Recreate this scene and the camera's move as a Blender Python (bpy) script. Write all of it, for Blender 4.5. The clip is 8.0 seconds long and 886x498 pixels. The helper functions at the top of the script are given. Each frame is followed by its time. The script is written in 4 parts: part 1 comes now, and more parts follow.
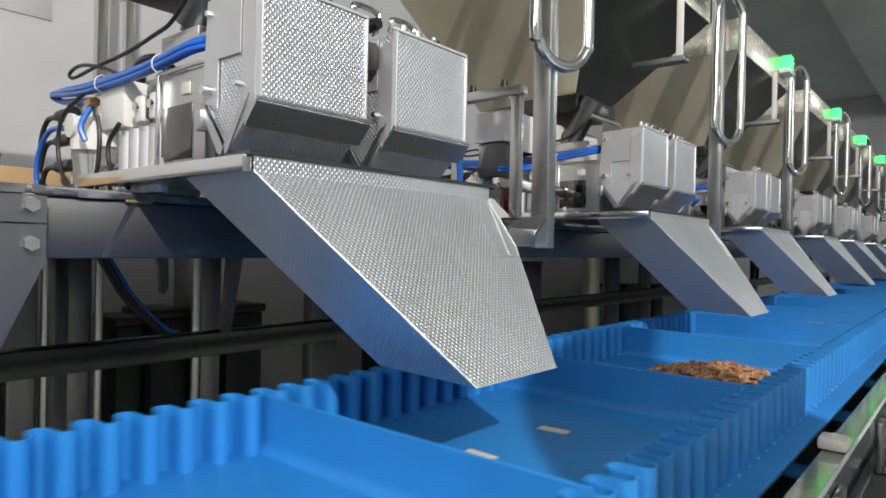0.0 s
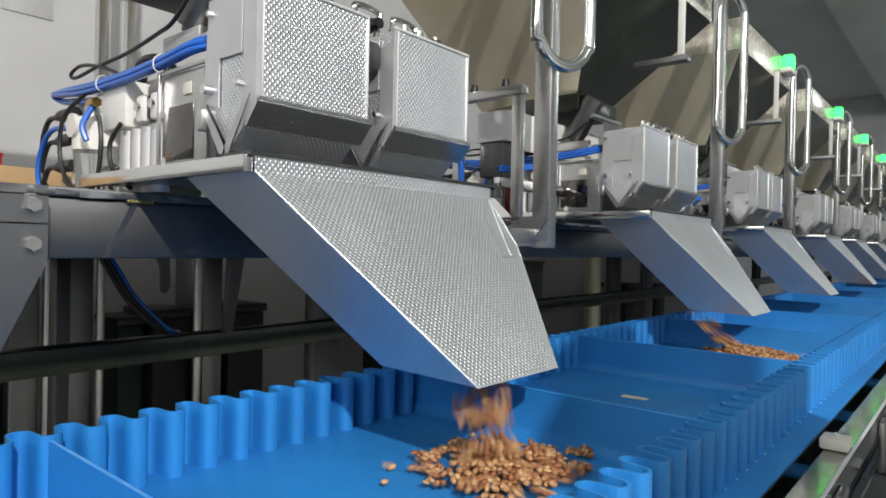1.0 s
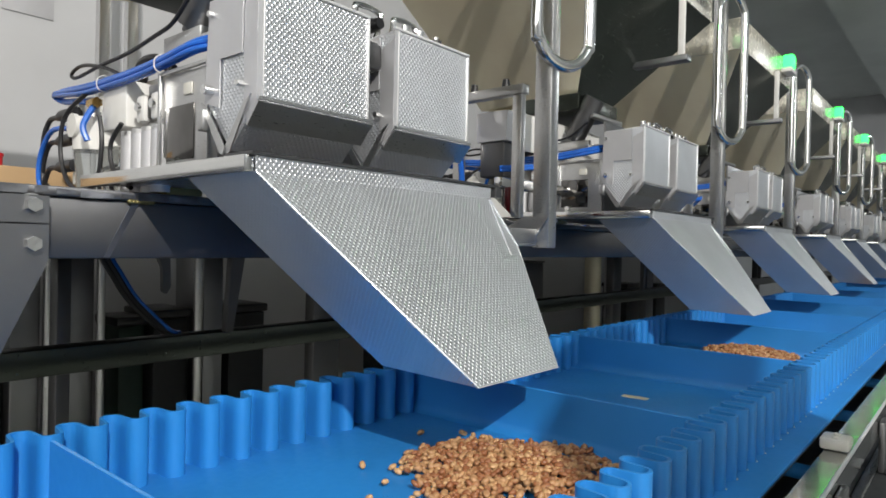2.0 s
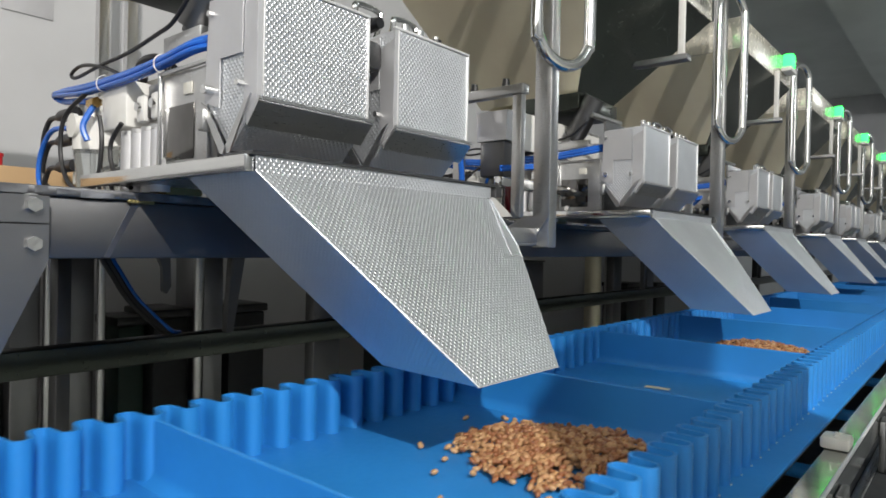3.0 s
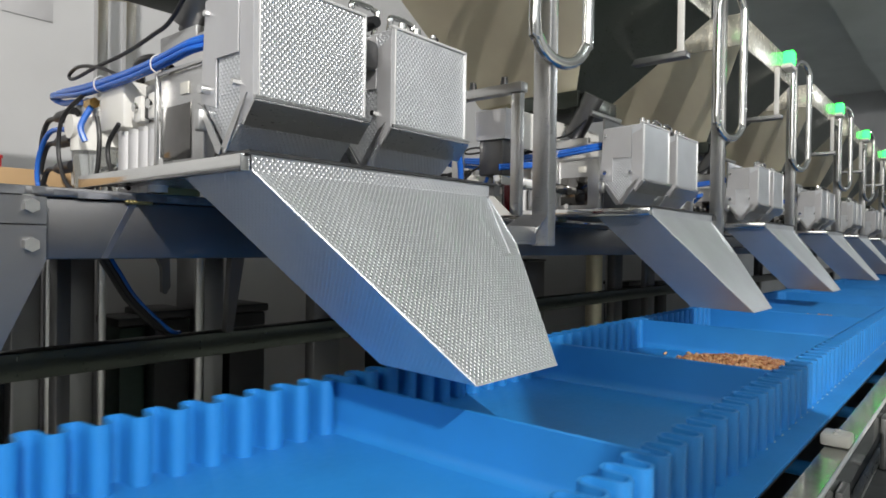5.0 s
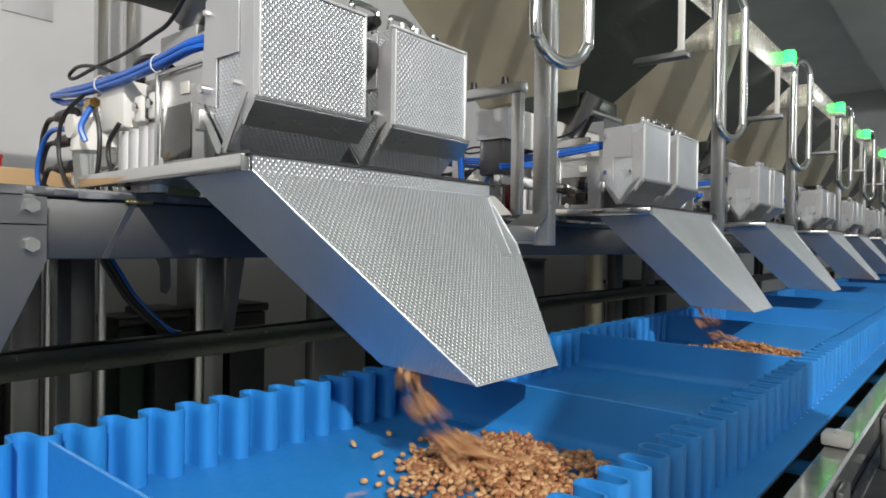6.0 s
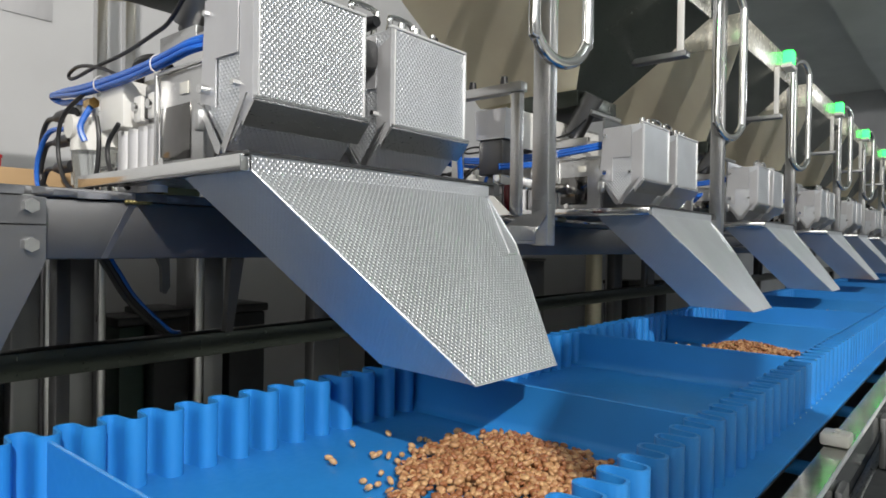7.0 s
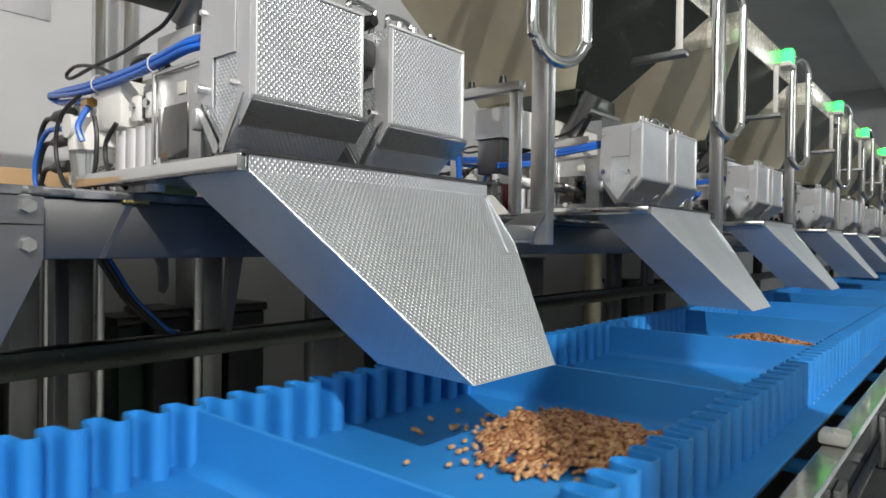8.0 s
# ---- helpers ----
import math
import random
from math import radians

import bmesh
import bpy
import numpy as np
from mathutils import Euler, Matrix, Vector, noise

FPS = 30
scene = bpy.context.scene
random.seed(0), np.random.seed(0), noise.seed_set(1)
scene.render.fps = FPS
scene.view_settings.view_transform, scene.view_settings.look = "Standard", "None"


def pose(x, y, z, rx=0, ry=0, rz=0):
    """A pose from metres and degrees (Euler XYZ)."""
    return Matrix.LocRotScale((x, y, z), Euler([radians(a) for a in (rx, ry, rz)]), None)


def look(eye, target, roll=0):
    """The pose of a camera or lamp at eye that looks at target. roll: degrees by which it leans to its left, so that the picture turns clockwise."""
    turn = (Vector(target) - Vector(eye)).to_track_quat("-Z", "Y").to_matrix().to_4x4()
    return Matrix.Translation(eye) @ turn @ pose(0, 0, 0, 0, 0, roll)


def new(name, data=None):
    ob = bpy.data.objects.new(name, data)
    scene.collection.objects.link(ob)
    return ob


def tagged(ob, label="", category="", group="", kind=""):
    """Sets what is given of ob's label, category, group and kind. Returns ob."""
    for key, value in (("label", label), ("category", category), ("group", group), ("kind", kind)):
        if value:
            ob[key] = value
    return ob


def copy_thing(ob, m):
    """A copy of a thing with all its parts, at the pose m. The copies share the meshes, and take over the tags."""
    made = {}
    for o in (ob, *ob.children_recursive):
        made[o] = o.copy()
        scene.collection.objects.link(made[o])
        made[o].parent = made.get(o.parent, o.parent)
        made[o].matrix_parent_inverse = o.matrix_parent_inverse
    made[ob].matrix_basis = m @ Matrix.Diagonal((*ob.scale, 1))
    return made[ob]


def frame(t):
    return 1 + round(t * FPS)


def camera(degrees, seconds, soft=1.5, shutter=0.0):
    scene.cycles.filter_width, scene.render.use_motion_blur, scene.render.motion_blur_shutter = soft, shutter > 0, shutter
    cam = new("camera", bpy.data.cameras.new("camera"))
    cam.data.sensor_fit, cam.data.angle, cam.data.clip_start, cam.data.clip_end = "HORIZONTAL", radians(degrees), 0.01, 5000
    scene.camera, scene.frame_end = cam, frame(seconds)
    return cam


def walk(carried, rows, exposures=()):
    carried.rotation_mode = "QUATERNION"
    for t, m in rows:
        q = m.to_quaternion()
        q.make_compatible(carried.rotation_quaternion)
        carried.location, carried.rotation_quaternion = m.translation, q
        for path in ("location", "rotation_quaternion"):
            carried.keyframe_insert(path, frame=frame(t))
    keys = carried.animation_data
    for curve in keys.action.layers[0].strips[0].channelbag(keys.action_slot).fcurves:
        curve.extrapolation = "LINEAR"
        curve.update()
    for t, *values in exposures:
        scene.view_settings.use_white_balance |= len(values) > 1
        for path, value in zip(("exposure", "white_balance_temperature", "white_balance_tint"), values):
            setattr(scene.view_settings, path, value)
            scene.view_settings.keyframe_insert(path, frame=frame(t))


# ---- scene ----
cam = camera(69.4, 8.0, soft=1.7, shutter=0.5)
EYE = Vector((0.0, 0.0, 1.10))


def aim(yaw, pitch, roll, dx, dy, dz):
    """Camera pose from heading, tilt and lean in degrees and a small sway of the stand."""
    a, b = radians(yaw), radians(pitch)
    eye = EYE + Vector((dx, dy, dz))
    way = Vector((math.cos(a) * math.cos(b), math.sin(a) * math.cos(b), math.sin(b)))
    return look(eye, eye + way, roll)


PATH = [
    (0.0, 39.935, -0.335, 1.291, 0.0003, 0.0000, -0.0009),
    (0.5, 39.933, -0.325, 1.264, 0.0007, 0.0011, -0.0010),
    (1.0, 40.054, -0.395, 1.264, 0.0006, 0.0002, -0.0002),
    (1.5, 40.085, -0.406, 1.273, 0.0000, 0.0000, 0.0000),
    (3.0, 40.075, -0.445, 1.203, 0.0000, 0.0006, 0.0000),
    (3.5, 40.188, -0.553, 1.125, 0.0014, 0.0000, 0.0006),
    (4.0, 40.189, -0.493, 0.942, 0.0041, -0.0013, -0.0006),
    (4.5, 40.208, -0.464, 0.891, 0.0044, -0.0029, -0.0014),
    (6.0, 40.246, -0.562, 0.875, 0.0045, -0.0021, -0.0001),
    (6.5, 40.210, -0.559, 0.872, 0.0044, -0.0029, -0.0001),
    (7.0, 40.210, -0.559, 0.872, 0.0044, -0.0029, -0.0001),
    (7.5, 40.210, -0.606, 0.847, 0.0043, -0.0030, 0.0006),
    (8.0, 40.200, -0.634, 0.788, 0.0065, -0.0045, 0.0002),
]
walk(cam, [(r[0], aim(*r[1:])) for r in PATH], exposures=[(0.0, 0.0), (8.0, 0.0)])

# ---- light ----
world = bpy.data.worlds.new("hall")
world.use_nodes = True
world.node_tree.nodes["Background"].inputs[0].default_value = (0.75, 0.85, 1.0, 1)
world.node_tree.nodes["Background"].inputs[1].default_value = 0.25
scene.world = world

LIGHT_WAY = Vector((0.093, 0.153, -0.122)).normalized()


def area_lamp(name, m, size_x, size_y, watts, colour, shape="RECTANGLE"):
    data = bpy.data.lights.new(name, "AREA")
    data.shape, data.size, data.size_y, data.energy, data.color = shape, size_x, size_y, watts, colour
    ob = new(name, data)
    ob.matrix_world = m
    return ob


KEY_AT = Vector((0.65, 0.45, 0.9)) - LIGHT_WAY * 4.6
area_lamp("high_bay_lamp", look(KEY_AT, (0.65, 0.45, 0.9)), 0.07, 0.07, 222, (1.0, 0.96, 0.90), "DISK")
# Unseen fill lamps, added to lift the metal, walls and bins.
area_lamp("fill_lamp_1", pose(0.4, -3.3, 3.95), 3.6, 1.0, 41, (0.88, 0.95, 1.0))
# Added low in the west, tilted to brighten the bins' side panels.
area_lamp("fill_lamp_4", look((-3.4, -0.4, 3.0), (1.4, 0.9, 1.6)), 5.0, 1.4, 68, (1.0, 0.96, 0.90))
area_lamp("fill_lamp_2", pose(5.2, -3.3, 3.95), 3.6, 1.0, 5, (0.95, 0.98, 1.0))
# Added fill that spreads upward to brighten the ceiling.
hanging = new("fill_lamp_5", bpy.data.lights.new("fill_lamp_5", "POINT"))
hanging.data.energy, hanging.data.shadow_soft_size, hanging.data.color = 80, 0.3, (0.94, 0.98, 1.0)
hanging.location = (9.5, -2.2, 3.3)
area_lamp("fill_lamp_3", pose(1.2, 1.9, 3.95), 3.6, 0.8, 12, (1.0, 0.95, 0.86))

# ---- materials ----


def nodes_of(name):
    m = bpy.data.materials.new(name)
    m.use_nodes = True
    t = m.node_tree
    return m, t, t.nodes["Principled BSDF"]


def put(sock, value):
    sock.default_value = value


def math_node(t, op, a, b=None):
    n = t.nodes.new("ShaderNodeMath")
    n.operation = op
    for i, v in enumerate((a, b)):
        if v is None:
            continue
        if isinstance(v, (int, float)):
            n.inputs[i].default_value = v
        else:
            t.links.new(v, n.inputs[i])
    return n.outputs[0]


def noise_node(t, scale, detail=4, stretch=None):
    co = t.nodes.new("ShaderNodeTexCoord")
    n = t.nodes.new("ShaderNodeTexNoise")
    n.inputs["Scale"].default_value, n.inputs["Detail"].default_value = scale, detail
    if stretch:
        mp = t.nodes.new("ShaderNodeMapping")
        mp.inputs["Scale"].default_value = stretch
        t.links.new(co.outputs["Object"], mp.inputs[0])
        t.links.new(mp.outputs[0], n.inputs["Vector"])
    else:
        t.links.new(co.outputs["Object"], n.inputs["Vector"])
    return n.outputs[0]


def ramp(t, fac, a, b, lo=0.35, hi=0.65):
    r = t.nodes.new("ShaderNodeValToRGB")
    r.color_ramp.elements[0].position, r.color_ramp.elements[1].position = lo, hi
    r.color_ramp.elements[0].color, r.color_ramp.elements[1].color = (*a, 1), (*b, 1)
    t.links.new(fac, r.inputs[0])
    return r.outputs[0]


def bump(t, b, height, strength, dist):
    n = t.nodes.new("ShaderNodeBump")
    n.inputs["Strength"].default_value, n.inputs["Distance"].default_value = strength, dist
    t.links.new(height, n.inputs["Height"])
    t.links.new(n.outputs[0], b.inputs["Normal"])


def plain(name, colour, rough=0.5, metal=0.0, vary=0.12, scale=9, grain=60, relief=0.0004, coat=0.0):
    """A surface with stains at one scale and grain at another."""
    m, t, b = nodes_of(name)
    big, fine = noise_node(t, scale), noise_node(t, grain, 6)
    lo, hi = tuple(c * (1 - vary) for c in colour), tuple(min(1, c * (1 + vary)) for c in colour)
    t.links.new(ramp(t, big, lo, hi), b.inputs["Base Color"])
    r = t.nodes.new("ShaderNodeMapRange")
    t.links.new(fine, r.inputs[0])
    r.inputs[3].default_value, r.inputs[4].default_value = max(0.03, rough - 0.10), min(1, rough + 0.10)
    t.links.new(r.outputs[0], b.inputs["Roughness"])
    put(b.inputs["Metallic"], metal)
    put(b.inputs["Coat Weight"], coat)
    bump(t, b, fine, 0.25, relief)
    return m


def brushed(name, colour, rough, stretch):
    """Brushed stainless steel, with the brushing along one axis and cloudy wear."""
    m, t, b = nodes_of(name)
    lines, big = noise_node(t, 90, 3, stretch), noise_node(t, 5)
    lo, hi = tuple(c * 0.85 for c in colour), tuple(min(1, c * 1.1) for c in colour)
    t.links.new(ramp(t, big, lo, hi), b.inputs["Base Color"])
    r = t.nodes.new("ShaderNodeMapRange")
    t.links.new(lines, r.inputs[0])
    r.inputs[3].default_value, r.inputs[4].default_value = max(0.04, rough - 0.1), rough + 0.12
    t.links.new(r.outputs[0], b.inputs["Roughness"])
    put(b.inputs["Metallic"], 1.0)
    bump(t, b, lines, 0.12, 0.0003)
    return m


def dimpled(name, colour, pitch, rough, depth):
    """Embossed stainless sheet: staggered small bumps, laid out along each face."""
    m, t, b = nodes_of(name)
    uv = t.nodes.new("ShaderNodeUVMap")
    uv.uv_map = "UVMap"
    sep = t.nodes.new("ShaderNodeSeparateXYZ")
    t.links.new(uv.outputs[0], sep.inputs[0])
    k = math.pi / pitch
    a = math_node(t, "SINE", math_node(t, "MULTIPLY", sep.outputs[0], k * 1.15))
    c = math_node(t, "SINE", math_node(t, "MULTIPLY", sep.outputs[1], k))
    h = math_node(t, "MAXIMUM", math_node(t, "MULTIPLY", a, c), 0.0)
    big = noise_node(t, 7)
    t.links.new(ramp(t, big, tuple(x * 0.88 for x in colour), colour), b.inputs["Base Color"])
    put(b.inputs["Metallic"], 0.85)
    put(b.inputs["Roughness"], rough)
    bump(t, b, h, 1.0, depth)
    return m


STEEL = brushed("brushed_steel", (0.62, 0.62, 0.62), 0.30, (1, 1, 14))
STEEL_X = brushed("brushed_steel_lengthwise", (0.60, 0.60, 0.60), 0.28, (0.6, 14, 14))
GUSSET_STEEL = brushed("gusset_steel", (0.28, 0.28, 0.285), 0.34, (1, 1, 9))
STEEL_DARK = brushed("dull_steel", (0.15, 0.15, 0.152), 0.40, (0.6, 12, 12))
STEEL_WARM = plain("warm_steel", (0.95, 0.86, 0.66), 0.50, 0.72, 0.10, 3, 90)
# Stainless darkened in its base colour for the dark surroundings it mirrors.
DARKENED_STEEL = brushed("darkened_steel", (0.075, 0.085, 0.075), 0.30, (1, 8, 1))
RAIL_STEEL = plain("worn_rail_steel", (0.36, 0.37, 0.35), 0.10, 1.0, 0.2, 14, 70)
POLISHED = plain("polished_steel", (0.72, 0.72, 0.71), 0.12, 1.0, 0.06)
DIMPLE = dimpled("dimpled_steel", (0.70, 0.722, 0.755), 0.0042, 0.40, 0.00090)
DIMPLE_BIG = dimpled("dimpled_steel_coarse", (0.71, 0.73, 0.76), 0.0042, 0.42, 0.00095)
BELT = plain("blue_belt", (0.019, 0.202, 0.550), 0.44, 0.0, 0.07, 6, 120, 0.0002, 0.0)
BLUE_TUBE = plain("blue_tube", (0.02, 0.13, 0.55), 0.22, 0.0, 0.1)
BLACK = plain("black_plastic", (0.012, 0.012, 0.014), 0.4, 0.0, 0.3)
WHITE_PLASTIC = plain("white_plastic", (0.72, 0.71, 0.68), 0.45, 0.0, 0.06)
CREAM = plain("cream_plate", (0.62, 0.60, 0.54), 0.4, 0.0, 0.08)
WALL = plain("painted_wall", (0.54, 0.545, 0.56), 0.75, 0.0, 0.05, 2, 40, 0.001)
CEILING = plain("ceiling_paint", (0.62, 0.65, 0.64), 0.8, 0.0, 0.06, 1.5)
FLOOR = plain("floor_coating", (0.40, 0.41, 0.38), 0.45, 0.0, 0.2, 2)
DARK = plain("dark_machine_paint", (0.018, 0.020, 0.022), 0.5, 0.0, 0.3)
PALE_GREY = plain("pale_grey_sheet", (0.48, 0.48, 0.50), 0.6, 0.0, 0.05)
TABLE = brushed("scuffed_table_steel", (0.15, 0.15, 0.155), 0.42, (2, 7, 7))
CARD = plain("cardboard", (0.42, 0.28, 0.15), 0.8, 0.0, 0.1, 5)
DARK_RED = plain("dark_red_lacquer", (0.10, 0.008, 0.012), 0.25)
# Whitish colour that paints the lamp's highlight along sheet edges.
EDGE_HIGHLIGHT = plain("edge_highlight", (0.78, 0.78, 0.78), 0.42, 0.6, 0.05)
BRASS = plain("brass", (0.55, 0.36, 0.13), 0.25, 1.0)
RED = plain("red_plastic", (0.55, 0.02, 0.03), 0.4)
YELLOW = plain("yellowed_weld", (0.24, 0.20, 0.08), 0.35, 0.5)
SATIN = plain("satin_white_steel", (0.54, 0.54, 0.555), 0.44, 0.55, 0.06, 8, 120)
COLLAR = plain("pale_collar_sheet", (0.66, 0.63, 0.54), 0.26, 0.35, 0.08)
# Dark reflection put into a colour, for the drive box side.
REFLECTED_DARK = plain("reflected_dark", (0.16, 0.155, 0.15), 0.07, 1.0, 0.2)
DARK_GREEN = plain("dark_green_paint", (0.012, 0.035, 0.024), 0.5, 0.0, 0.3)
FILM = plain("torn_grey_film", (0.12, 0.125, 0.135), 0.35, 0.3, 0.4, 40, 150)
FILM_PALE = plain("pale_grey_film", (0.20, 0.205, 0.22), 0.32, 0.3, 0.35, 40, 150)
PAPER = plain("paper_label", (0.70, 0.63, 0.48), 0.7)


def nut_material():
    m, t, b = nodes_of("peanut_skin")
    info = t.nodes.new("ShaderNodeNewGeometry")
    r = t.nodes.new("ShaderNodeValToRGB")
    e = r.color_ramp.elements
    e[0].position, e[0].color = 0.0, (0.28, 0.105, 0.042, 1)
    e[1].position, e[1].color = 1.0, (0.58, 0.355, 0.175, 1)
    mid = e.new(0.5)
    mid.color = (0.415, 0.215, 0.100, 1)
    t.links.new(info.outputs["Random Per Island"], r.inputs[0])
    mix = t.nodes.new("ShaderNodeMix")
    mix.data_type = "RGBA"
    mix.blend_type = "MULTIPLY"
    mix.inputs[0].default_value = 0.5
    t.links.new(r.outputs[0], mix.inputs[6])
    t.links.new(ramp(t, noise_node(t, 260, 5), (0.55, 0.5, 0.45), (1, 1, 1)), mix.inputs[7])
    t.links.new(mix.outputs[2], b.inputs["Base Color"])
    put(b.inputs["Roughness"], 0.45)
    bump(t, b, noise_node(t, 420, 4), 0.4, 0.0006)
    return m


NUT = nut_material()


def glow(name, colour, strength):
    m, t, b = nodes_of(name)
    put(b.inputs["Base Color"], (*colour, 1))
    put(b.inputs["Emission Color"], (*colour, 1))
    put(b.inputs["Emission Strength"], strength)
    return m


GREEN_GLOW = glow("green_lamp", (0.022, 1.0, 0.085), 5.5)


def glass_like(name, colour, rough):
    m, t, b = nodes_of(name)
    put(b.inputs["Base Color"], (*colour, 1))
    put(b.inputs["Roughness"], rough)
    put(b.inputs["Transmission Weight"], 0.9)
    return m


ACRYLIC = glass_like("clear_bowl", (0.85, 0.88, 0.88), 0.12)

# ---- shape helpers ----


def box(bm, x0, x1, y0, y1, z0, z1, bevel=0.0):
    made = bmesh.ops.create_cube(bm, size=1.0)["verts"]
    for v in made:
        v.co = Vector((x0 + (v.co.x + 0.5) * (x1 - x0), y0 + (v.co.y + 0.5) * (y1 - y0), z0 + (v.co.z + 0.5) * (z1 - z0)))
    if bevel:
        edges = list({e for v in made for e in v.link_edges})
        bmesh.ops.bevel(bm, geom=edges, offset=bevel, segments=2, profile=0.5, affect="EDGES")
    return bm


def boxes(*specs, bevel=0.0):
    bm = bmesh.new()
    for s in specs:
        box(bm, *s, bevel=bevel)
    return bm


def rod(bm, a, b, r, r2=None, sides=16):
    a, b = Vector(a), Vector(b)
    d = b - a
    m = Matrix.Translation((a + b) / 2) @ d.to_track_quat("Z", "Y").to_matrix().to_4x4()
    bmesh.ops.create_cone(bm, cap_ends=True, segments=sides, radius1=r, radius2=r if r2 is None else r2, depth=d.length, matrix=m)
    return bm


def smooth_line(points, steps=6, closed=False):
    """A Catmull-Rom line through the points."""
    p = [Vector(q) for q in points]
    n = len(p)
    out = []
    for i in range(n if closed else n - 1):
        if closed:
            a, b, c, d = p[i - 1], p[i], p[(i + 1) % n], p[(i + 2) % n]
        else:
            a, b, c, d = p[max(i - 1, 0)], p[i], p[i + 1], p[min(i + 2, n - 1)]
        for k in range(steps):
            t = k / steps
            out.append(0.5 * ((2 * b) + (c - a) * t + (2 * a - 5 * b + 4 * c - d) * t * t + (3 * b - a - 3 * c + d) * t ** 3))
    if not closed:
        out.append(p[-1])
    return out


def tube(bm, points, r, sides=8, closed=False, steps=6):
    """A round tube along a smooth line."""
    line = smooth_line(points, steps, closed)
    n = len(line)
    rings = []
    side = None
    for i, q in enumerate(line):
        d = (line[(i + 1) % n] - line[i - 1]) if closed else (line[min(i + 1, n - 1)] - line[max(i - 1, 0)])
        d.normalize()
        if side is None:
            side = d.orthogonal().normalized()
        side = (side - d * side.dot(d)).normalized()
        up = d.cross(side)
        rings.append([bm.verts.new(q + (side * math.cos(a) + up * math.sin(a)) * r) for a in (2 * math.pi * k / sides for k in range(sides))])
    for i in range(n if closed else n - 1):
        a, b = rings[i], rings[(i + 1) % n]
        for k in range(sides):
            bm.faces.new((a[k], a[(k + 1) % sides], b[(k + 1) % sides], b[k]))
    if not closed:
        bm.faces.new(rings[0][::-1])
        bm.faces.new(rings[-1])
    return bm


def prism(bm, profile, x0, x1):
    """A closed profile of (y, z) pairs drawn out along x."""
    a = [bm.verts.new((x0, y, z)) for y, z in profile]
    b = [bm.verts.new((x1, y, z)) for y, z in profile]
    n = len(a)
    bm.faces.new(a)
    bm.faces.new(b[::-1])
    for i in range(n):
        bm.faces.new((a[i], b[i], b[(i + 1) % n], a[(i + 1) % n]))
    bmesh.ops.recalc_face_normals(bm, faces=bm.faces[:])
    return bm


def plate(bm, corners, thick):
    """A flat sheet with a thickness, from its outer corners; the thickness goes against the face's normal."""
    c = [Vector(q) for q in corners]
    n = (c[1] - c[0]).cross(c[2] - c[0]).normalized()
    a = [bm.verts.new(q) for q in c]
    b = [bm.verts.new(q - n * thick) for q in c]
    bm.faces.new(a)
    bm.faces.new(b[::-1])
    k = len(a)
    for i in range(k):
        bm.faces.new((a[i], b[i], b[(i + 1) % k], a[(i + 1) % k]))
    bmesh.ops.recalc_face_normals(bm, faces=bm.faces[:])
    return bm


def face_uv(bm):
    """Lays the sheet pattern out in metres along every face."""
    uv = bm.loops.layers.uv.new("UVMap")
    for f in bm.faces:
        f.normal_update()
        n = f.normal
        s = Vector((0, 0, 1)).cross(n)
        if s.length < 0.05:
            s = Vector((1, 0, 0))
        s.normalize()
        u = n.cross(s)
        for lp in f.loops:
            lp[uv].uv = (lp.vert.co.dot(s), lp.vert.co.dot(u))


def root_of(ob):
    while ob.parent:
        ob = ob.parent
    return ob


def mesh_of(name, bm, material, base=None, smooth=False, uv=False):
    if base is not None:
        bmesh.ops.translate(bm, verts=bm.verts[:], vec=-base)
    if uv:
        face_uv(bm)
    me = bpy.data.meshes.new(name)
    bm.to_mesh(me)
    bm.free()
    me.materials.append(material)
    if smooth:
        me.polygons.foreach_set("use_smooth", [True] * len(me.polygons))
        me.set_sharp_from_angle(angle=radians(38))
    return me


def thing(name, at, label, category, group="", kind=""):
    ob = new(name)
    ob.location = at
    ob.empty_display_size = 0.05
    return tagged(ob, label, category, group, kind)


def part(name, bm, material, parent, label="", smooth=True, uv=False):
    """One mesh under a thing or a part. Shapes are given in the place's own metres."""
    me = mesh_of(name, bm, material, root_of(parent).location.copy(), smooth, uv)
    ob = new(name, me)
    ob.parent = parent
    return tagged(ob, label)


def solo(name, bm, material, label, category="", kind="", smooth=True, at=(0, 0, 0)):
    """A thing of one mesh."""
    me = mesh_of(name, bm, material, Vector(at), smooth)
    ob = new(name, me)
    ob.location = at
    return tagged(ob, label, category, "", kind)


# ---- the hall ----
solo("floor", boxes((-4, 14, -4, 3.0, -0.12, 0)), FLOOR, "pale grey coated factory floor", "floor", "structure")
solo("wall_north", boxes((-4, 14, 2.6, 2.75, 0, 4.0)), WALL, "plain off-white painted factory wall", "wall", "structure")
solo("wall_south", boxes((-4, 14, -4.15, -4.0, 0, 4.0)), WALL, "plain off-white painted factory wall", "wall", "structure")
solo("wall_west", boxes((-4.15, -4, -4, 2.6, 0, 4.0)), WALL, "plain off-white painted factory wall", "wall", "structure")
solo("wall_east", boxes((14, 14.15, -4, 2.6, 0, 4.0)), WALL, "plain off-white painted factory wall", "wall", "structure")
solo("ceiling", boxes((-4, 14, -4, 2.6, 4.0, 4.12), (-4, 14, -1.1, -0.6, 3.55, 3.998), (-4, 14, 0.35, 1.25, 3.62, 3.996), (6.0, 6.5, -4, -1.102, 3.6, 3.997)), CEILING, "grey-green painted ceiling with deep beams", "ceiling", "structure")
